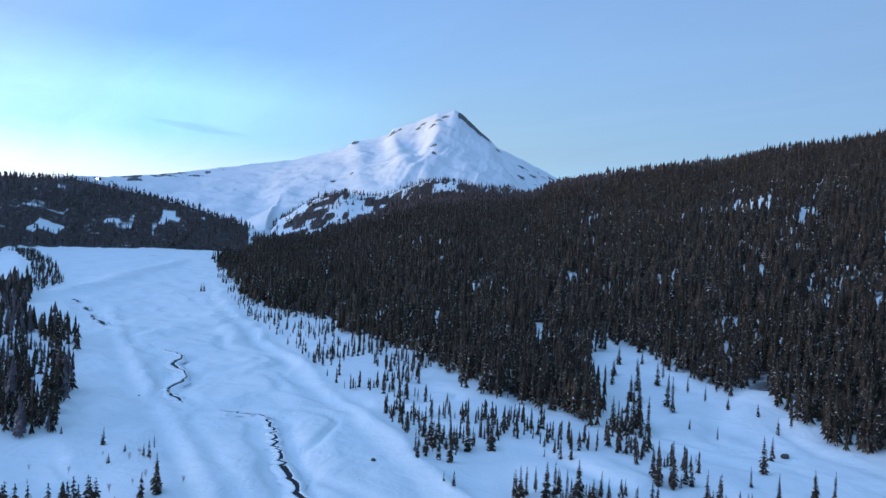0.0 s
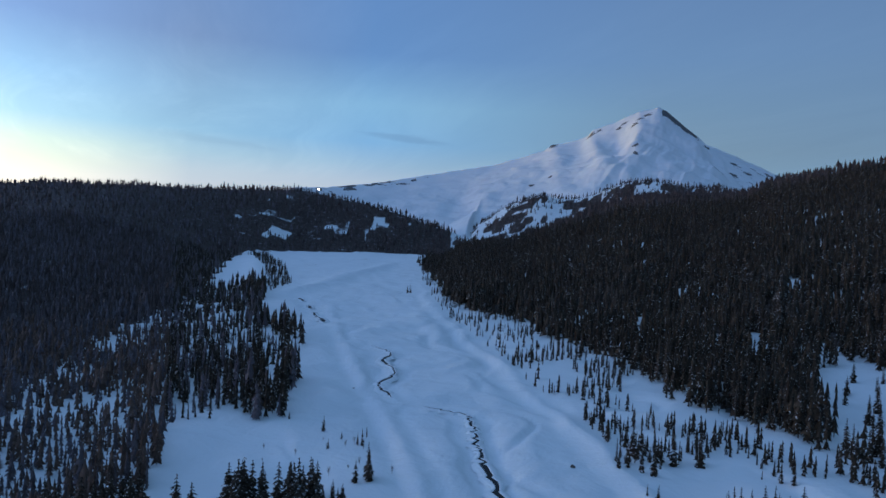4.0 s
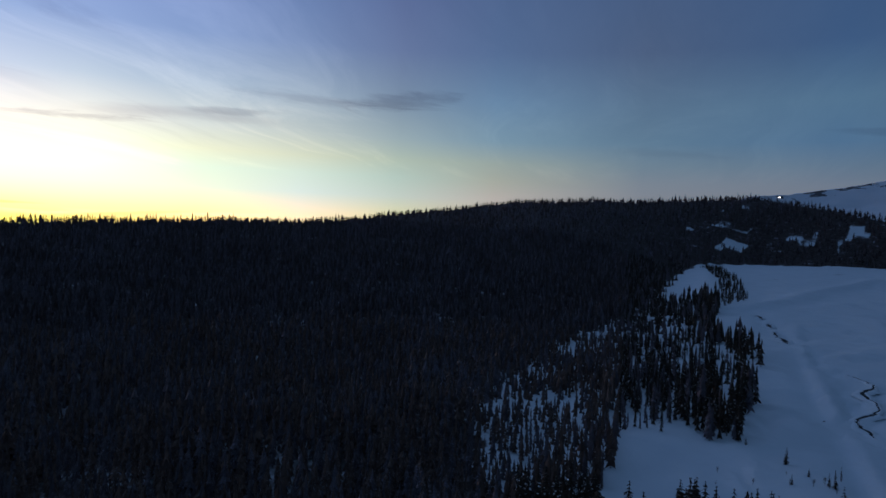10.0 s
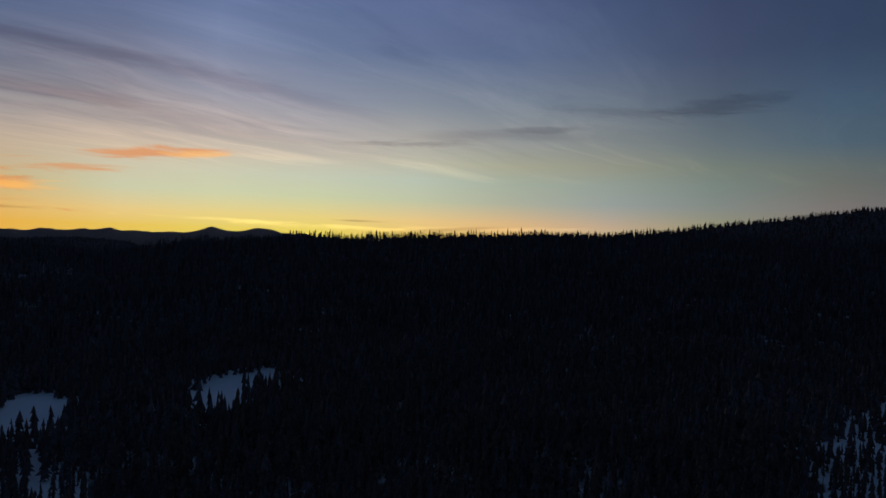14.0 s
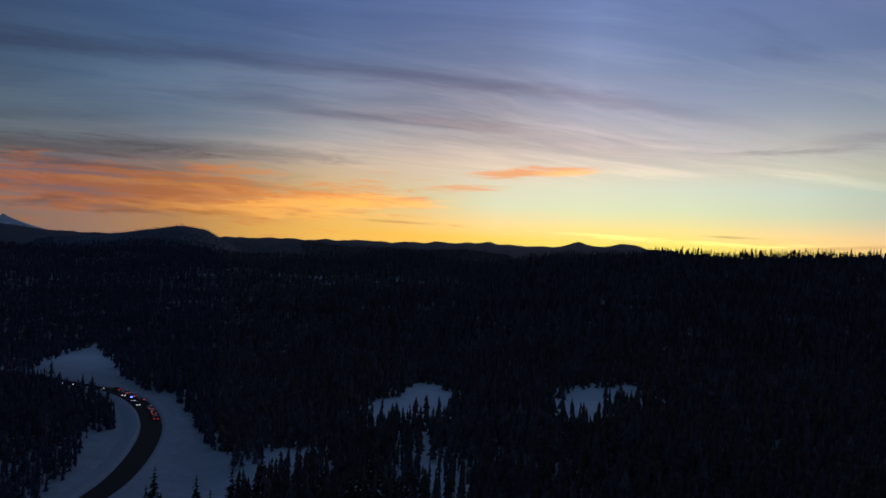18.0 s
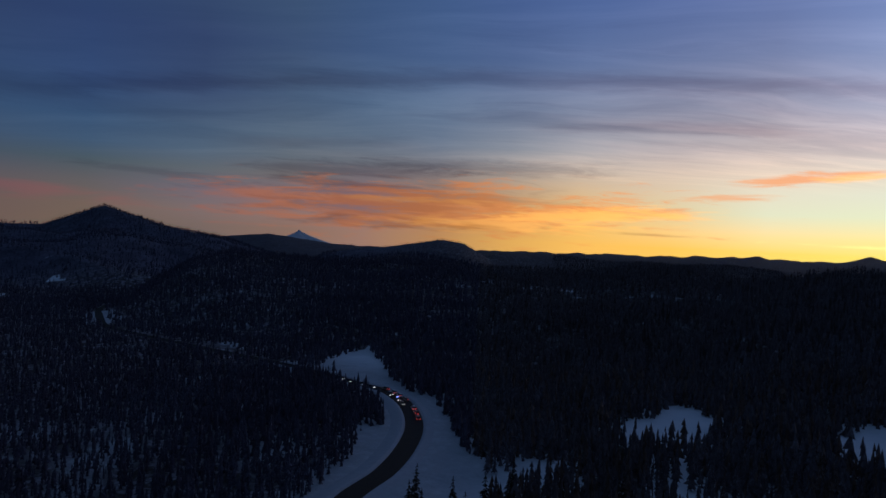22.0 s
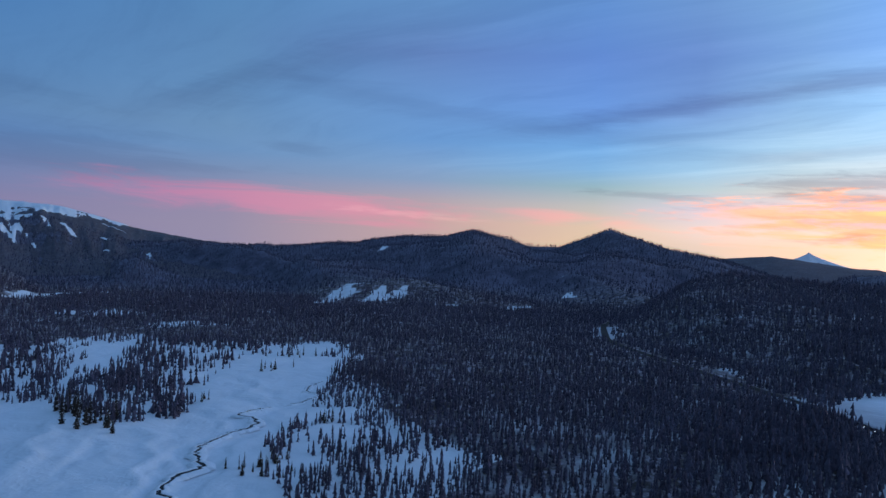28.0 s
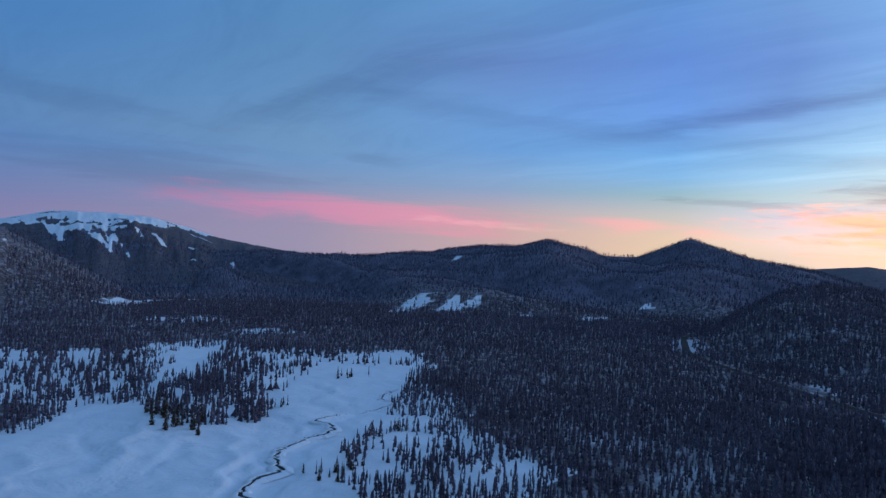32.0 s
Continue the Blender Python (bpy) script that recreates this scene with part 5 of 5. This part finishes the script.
# groups down the valley
for cx, cy, n, spread, h0, h1 in ((15, -212, 14, 7, 3, 5.5), (8, -220, 9, 6, 2.5, 5), (-8, -272, 8, 5, 3, 6), (17, -400, 9, 9, 4, 7), (43, -315, 4, 3, 3, 5), (3, -458, 6, 8, 4, 7), (-18, -395, 7, 6, 3, 6), (-29, -412, 6, 7, 4, 7), (75, -268, 14, 9, 6, 10), (88, -285, 10, 9, 6, 10)):
    for k in range(n):
        place_fir(cx + fir_rng.gauss(0, spread * 0.6), cy + fir_rng.gauss(0, spread * 0.6), fir_rng.uniform(h0, h1), "dark fir in a group on the snowed-in river flat", "fir groups down the valley")
# firs along the clearing by the highway
for k in range(20):
    a, r = radians(fir_rng.uniform(108, 131)), fir_rng.uniform(150, 178)
    place_fir(-r * math.sin(a), r * math.cos(a), fir_rng.uniform(9, 15), "tall dark fir beside the highway clearing", "firs by the highway", fir_rng.choice((0, 1, 3, 5)), 1.4)


# scrub along the far side of the flat and the hook of wood at its head
_, scrub_ = clumped([(-640, 1010), (-447, 745), (-335, 560), (-318, 494), (-300, 500), (-330, 600), (-440, 780), (-600, 1010)], 5.5, 0.44, 31, 0)
hook_rng = np.random.default_rng(8)
scrub_ += [(-537 + float(a) * 26, 1335 - float(b) * 16) for a, b in hook_rng.uniform(0, 1, (34, 2))]
plant("young_firs", np.array([p[0] for p in scrub_]), np.array([p[1] for p in scrub_]), hook_rng.uniform(4, 10, len(scrub_)), NEAR_FIRS, NEEDLES, "scattered young firs in snow at the head of the flat")


def make_shrub(seed):
    """A leafless shrub of unit height: a fan of thin twigs."""
    rng = random.Random(seed)
    root = new("shrub")
    bm = bmesh.new()
    cylinder(bm, 0.02, 0.5, pose(0, 0, 0.23), 5, 0.012)
    part("stem", bm, TWIGS, root)
    bm = bmesh.new()
    for k in range(26):
        a, h = rng.uniform(0, 6.28), rng.uniform(0.12, 0.6)
        reach, rise_ = rng.uniform(0.12, 0.30) * (1 - 0.5 * h), rng.uniform(0.15, 0.42)
        p, q = Vector((0, 0, h)), Vector((reach * math.cos(a), reach * math.sin(a), h + rise_))
        d_ = (q - p)
        cylinder(bm, 0.011, d_.length, Matrix.Translation((p + q) / 2) @ d_.to_track_quat("Z", "Y").to_matrix().to_4x4(), 4, 0.004)
    part("branches", bm, TWIGS, root)
    return root


TWIGS = mat_simple("frosted_twigs", (0.16, 0.14, 0.13), (0.34, 0.32, 0.31), 5.0, 0.9)
SHRUBS = [make_shrub(k) for k in range(3)]
for k, (x, y) in enumerate(((-96, 163), (-80, 181), (-84, 177), (-71, 163), (-79, 185), (-77, 183), (-74, 180), (-75, 160), (-70, 168), (-101, 172), (-88, 183), (-60, 166), (-90, 170))):
    m, h = pose(x, y, float(ground_z(x, y)) - 0.05, 0, 0, k * 71), 1.6 + 1.5 * ((k * 37) % 10) / 10
    ob = SHRUBS[k] if k < 3 else copy_thing(SHRUBS[k % 3], m)
    ob.matrix_basis = m @ Matrix.Diagonal((h, h, h, 1))
    tagged(ob, "leafless frosted shrub poking out of the snow", "shrub", "shrubs on the flat")


# ---- boulders ----
def boulder(x, y, r, label):
    rng = random.Random(int(x * 7 + y))
    bm = bmesh.new()
    bmesh.ops.create_icosphere(bm, subdivisions=2, radius=r)
    for v in bm.verts:
        v.co *= rng.uniform(0.8, 1.15)
        v.co.z *= 0.7
    ob = part("boulder", bm, ROCK, None, label)
    ob.location = (x, y, float(ground_z(x, y)) + r * 0.3)
    tagged(ob, label, "boulder")


boulder(-16, 187, 0.75, "bare dark boulder poking out of the snow flat")
boulder(109, 212, 1.3, "bare dark boulder on the snow slope")
boulder(-108, 250, 0.4, "small dark boulder beside the flood bank")


# ---- ribbons: creeks and the road ----
def rounded_line(pts, step):
    """Points at even steps on a smooth curve through pts."""
    p = [Vector((*q, 0)) for q in pts]
    p = [2 * p[0] - p[1]] + p + [2 * p[-1] - p[-2]]
    out = []
    for i in range(1, len(p) - 2):
        a, b, c, d = p[i - 1:i + 3]
        n = max(2, int((c - b).length / step))
        for k in range(n):
            t = k / n
            out.append(0.5 * (2 * b + (c - a) * t + (2 * a - 5 * b + 4 * c - d) * t * t + (3 * b - a - 3 * c + d) * t ** 3))
    return out + [p[-2]]


def ribbon_mesh(line, profile, width_at=None):
    """Sweep a cross-section (offset, height) along a line laid on the ground."""
    bm = bmesh.new()
    prev = None
    for i, q in enumerate(line):
        t = (line[min(i + 1, len(line) - 1)] - line[max(i - 1, 0)]).normalized()
        s_ = Vector((t.y, -t.x, 0))
        z = float(ground_z(q.x, q.y))
        k = width_at(i) if width_at else 1.0
        row = [bm.verts.new((q.x + s_.x * o * k, q.y + s_.y * o * k, z + h)) for o, h in profile]
        if prev:
            for a, b, c, d in zip(prev, prev[1:], row[1:], row):
                bm.faces.new((a, b, c, d))
        prev = row
    bmesh.ops.recalc_face_normals(bm, faces=bm.faces)
    if bm.faces and sum(f.normal.z for f in bm.faces) < 0:
        bmesh.ops.reverse_faces(bm, faces=bm.faces)
    return bm


def creek(name, pts, width, wiggle, seed):
    rng = random.Random(seed)
    line = rounded_line(pts, 1.5)
    for q in line[1:-1]:
        q.x += rng.uniform(-wiggle, wiggle)
        q.y += rng.uniform(-wiggle, wiggle) * 0.6
    wide, k = [], 0.8
    for i in range(len(line)):
        k = min(1.5, max(0.55, k + rng.uniform(-0.35, 0.35)))
        wide.append(k * min(1.0, (i + 0.4) / 4, (len(line) - i - 0.6) / 4))
    root = tagged(new("creek"), name, "creek", kind="structure")
    part("water", ribbon_mesh(line, [(-width / 2, 0.14), (0, 0.14), (width / 2, 0.14)], lambda i: wide[i]), WATER, root)
    for sgn in (-1, 1):
        e = width / 2
        part("snow_bank", ribbon_mesh(line, [(sgn * e * 0.9, 0.10), (sgn * e, 0.26), (sgn * (e + 0.35), 0.32), (sgn * (e + 1.1), 0.12), (sgn * (e + 2.0), -0.4)], lambda i: wide[i]), SNOW, root)


creek("narrow dark creek winding through deep snow", CREEKS["near"], 1.6, 1.2, 1)
creek("thin dark creek between smooth snow banks", CREEKS["middle"], 1.3, 0.7, 2)
creek("dark creek pool showing through the snow", [(-268, 500), (-258, 487), (-252, 478)], 2.4, 1.2, 3)
creek("dark creek pool showing through the snow", [(-240, 462), (-228, 444)], 2.4, 1.2, 5)
creek("dark creek pool showing through the snow", [(-218, 430), (-208, 412), (-198, 402), (-191, 392)], 2.4, 1.4, 6)
creek("dark creek winding down the valley through snow", CREEKS["lower"], 1.15, 1.0, 4)

creek("thin dark creek showing between snow banks", [(9, -306), (2, -313), (-4, -320), (-6, -331), (0, -338), (-3, -348), (-9, -362)], 0.8, 1.2, 9)

road_line = rounded_line(ROAD, 4.0)
road = tagged(new("road"), "wet two-lane highway curving between ploughed snow banks", "road", kind="structure")
part("carriageway", ribbon_mesh(road_line, [(-3.6, 0.30), (0, 0.36), (3.6, 0.30)]), ASPHALT, road)
for sgn in (-1, 1):
    part("snow_bank", ribbon_mesh([q for q in road_line if q.y > -330], [(sgn * 3.5, 0.27), (sgn * 3.9, 0.7), (sgn * 4.7, 0.95), (sgn * 6.2, 0.6), (sgn * 10.0, -0.5)]), SHADED_SNOW, road, "ploughed snow bank greyed by painted shade")

# ---- traffic ----
PAINT = [mat_simple("car_paint_" + n_, c, tuple(v * 1.15 for v in c), 3.0, 0.35) for n_, c in (("grey", (0.12, 0.12, 0.13)), ("white", (0.6, 0.6, 0.6)), ("dark", (0.03, 0.03, 0.04)), ("red", (0.25, 0.03, 0.03)))]
GLASS = mat_simple("car_glass", (0.02, 0.022, 0.025), (0.03, 0.032, 0.035), 1.0, 0.1)
STEEL = mat_simple("wheel_steel", (0.35, 0.35, 0.36), (0.5, 0.5, 0.5), 4.0, 0.4, 0.9)
RUBBER = mat_simple("tyre_rubber", (0.02, 0.02, 0.02), (0.035, 0.035, 0.035), 5.0, 0.9)
HEADLAMP = mat_glow("headlamp_glow", (1.0, 0.93, 0.80), 30.0)
TAILLAMP = mat_glow("tail_lamp_glow", (1.0, 0.05, 0.03), 18.0)
BEACON = mat_glow("blue_beacon_glow", (0.10, 0.18, 1.0), 60.0)


def make_car(name, paint, label, tall=1.5, long=4.6, beacon=False):
    """A car at the origin that heads along +x."""
    root = new(name)
    h = long / 2
    bm = bmesh.new()
    box(bm, -h, h, -0.9, 0.9, 0.35, 0.85, 0.06)
    bmesh.ops.bevel(bm, geom=bm.edges[:], offset=0.07, segments=2, affect="EDGES")
    part("body", bm, paint, root)
    bm = bmesh.new()
    box(bm, -h + 0.25, h - 1.25, -0.82, 0.82, 0.86, tall - 0.05, 0.30)
    part("windows", bm, GLASS, root)
    bm = bmesh.new()
    box(bm, -h + 0.56, h - 1.56, -0.52, 0.52, tall - 0.045, tall, 0.05)
    part("roof", bm, paint, root)
    for x in (-h + 0.8, h - 0.85):
        for y in (-0.84, 0.84):
            bm = cylinder(bmesh.new(), 0.34, 0.22, pose(x, y, 0.34, 90, 0, 0), 14)
            wheel = part("wheel", bm, RUBBER, root)
            part("hub_cap", cylinder(bmesh.new(), 0.19, 0.03, pose(x, y + (0.116 if y > 0 else -0.116), 0.34, 90, 0, 0), 10), STEEL, wheel, "steel hub cap")
    for y in (-0.62, 0.62):
        part("headlight", box(bmesh.new(), h - 0.06, h + 0.04, y - 0.13, y + 0.13, 0.60, 0.76), HEADLAMP, root, "lit headlight")
        part("tail_light", box(bmesh.new(), -h - 0.04, -h + 0.06, y - 0.14, y + 0.14, 0.62, 0.78), TAILLAMP, root, "lit red tail light")
    if beacon:
        part("light_bar", box(bmesh.new(), -0.55, -0.25, -0.5, 0.5, tall + 0.004, tall + 0.18, 0.04), BEACON, root, "flashing blue light bar")
    return tagged(root, label, "car", "cars on the highway")


def on_road(dist_index, lane, back):
    q, q2 = road_line[dist_index], road_line[dist_index + 1]
    t = (q2 - q).normalized()
    if back:
        t = -t
    s_ = Vector((t.y, -t.x, 0))
    p = q + s_ * lane
    return pose(p.x, p.y, float(ground_z(q.x, q.y)) + 0.36, 0, 0, math.degrees(math.atan2(t.y, t.x)))


def road_at(x, y):
    return min(range(len(road_line) - 1), key=lambda i: (road_line[i].x - x) ** 2 + (road_line[i].y - y) ** 2)


CARS = [("car", PAINT[0], "grey car driving away with red tail lights lit", 1.5, 4.6, False), ("car", PAINT[1], "white car driving away with red tail lights lit", 1.5, 4.5, False),
        ("car", PAINT[2], "dark car coming on with headlights lit", 1.55, 4.6, False), ("van", PAINT[1], "white van coming on with headlights lit", 2.0, 5.0, False),
        ("patrol_car", PAINT[2], "dark patrol car with a flashing blue light bar", 1.6, 4.8, True)]
MADE = [make_car(*c) for c in CARS]
used = set()
for k, x, y, back in ((0, -212, -183, False), (1, -216, -189, False), (0, -238, -226, False), (1, -234, -219, False), (2, -238, -234, True), (3, -240, -242, True), (2, -241, -252, True), (2, -243, -262, True), (0, -226, -203, False), (1, -230, -211, False), (2, -232, -216, True), (0, -204, -176, False),
                      (4, -227, -207, True), (2, -222, -199, True)):
    m = on_road(road_at(x, y), 1.75, back)
    if k in used:
        copy_thing(MADE[k], m)
    else:
        used.add(k)
        MADE[k].matrix_basis = m

# ---- lodge on the shoulder of the volcano ----
TIMBER = mat_simple("weathered_timber", (0.05, 0.04, 0.035), (0.10, 0.085, 0.07), 1.0, 0.85)
WARM = mat_glow("lit_window", (1.0, 0.92, 0.80), 14.0)


def lodge():
    a = 27.0
    d = 4300 - 1.8 * (a - 1) ** 2 - 40
    x, y = -d * math.sin(radians(a)), d * math.cos(radians(a))
    z = H + d * math.tan(radians(3.93))
    root = tagged(new("lodge"), "far-off mountain lodge with one bright lit window", "building")
    root.matrix_basis = pose(x, y, z - 5, 0, 0, a)
    part("wall", box(bmesh.new(), -14, 14, -5, 5, -6, 8), TIMBER, root)
    bm = bmesh.new()
    v = [bm.verts.new(p) for p in ((-15, -6, 8), (15, -6, 8), (15, 6, 8), (-15, 6, 8), (-13, 0, 13), (13, 0, 13))]
    for q in ((0, 1, 5, 4), (2, 3, 4, 5), (1, 2, 5), (3, 0, 4), (3, 2, 1, 0)):
        bm.faces.new([v[i] for i in q])
    part("roof", bm, SNOW, root, "snow-covered roof")
    part("window", box(bmesh.new(), -4, 4, -5.2, -4.9, 1, 6), WARM, root, "brightly lit window")


lodge()
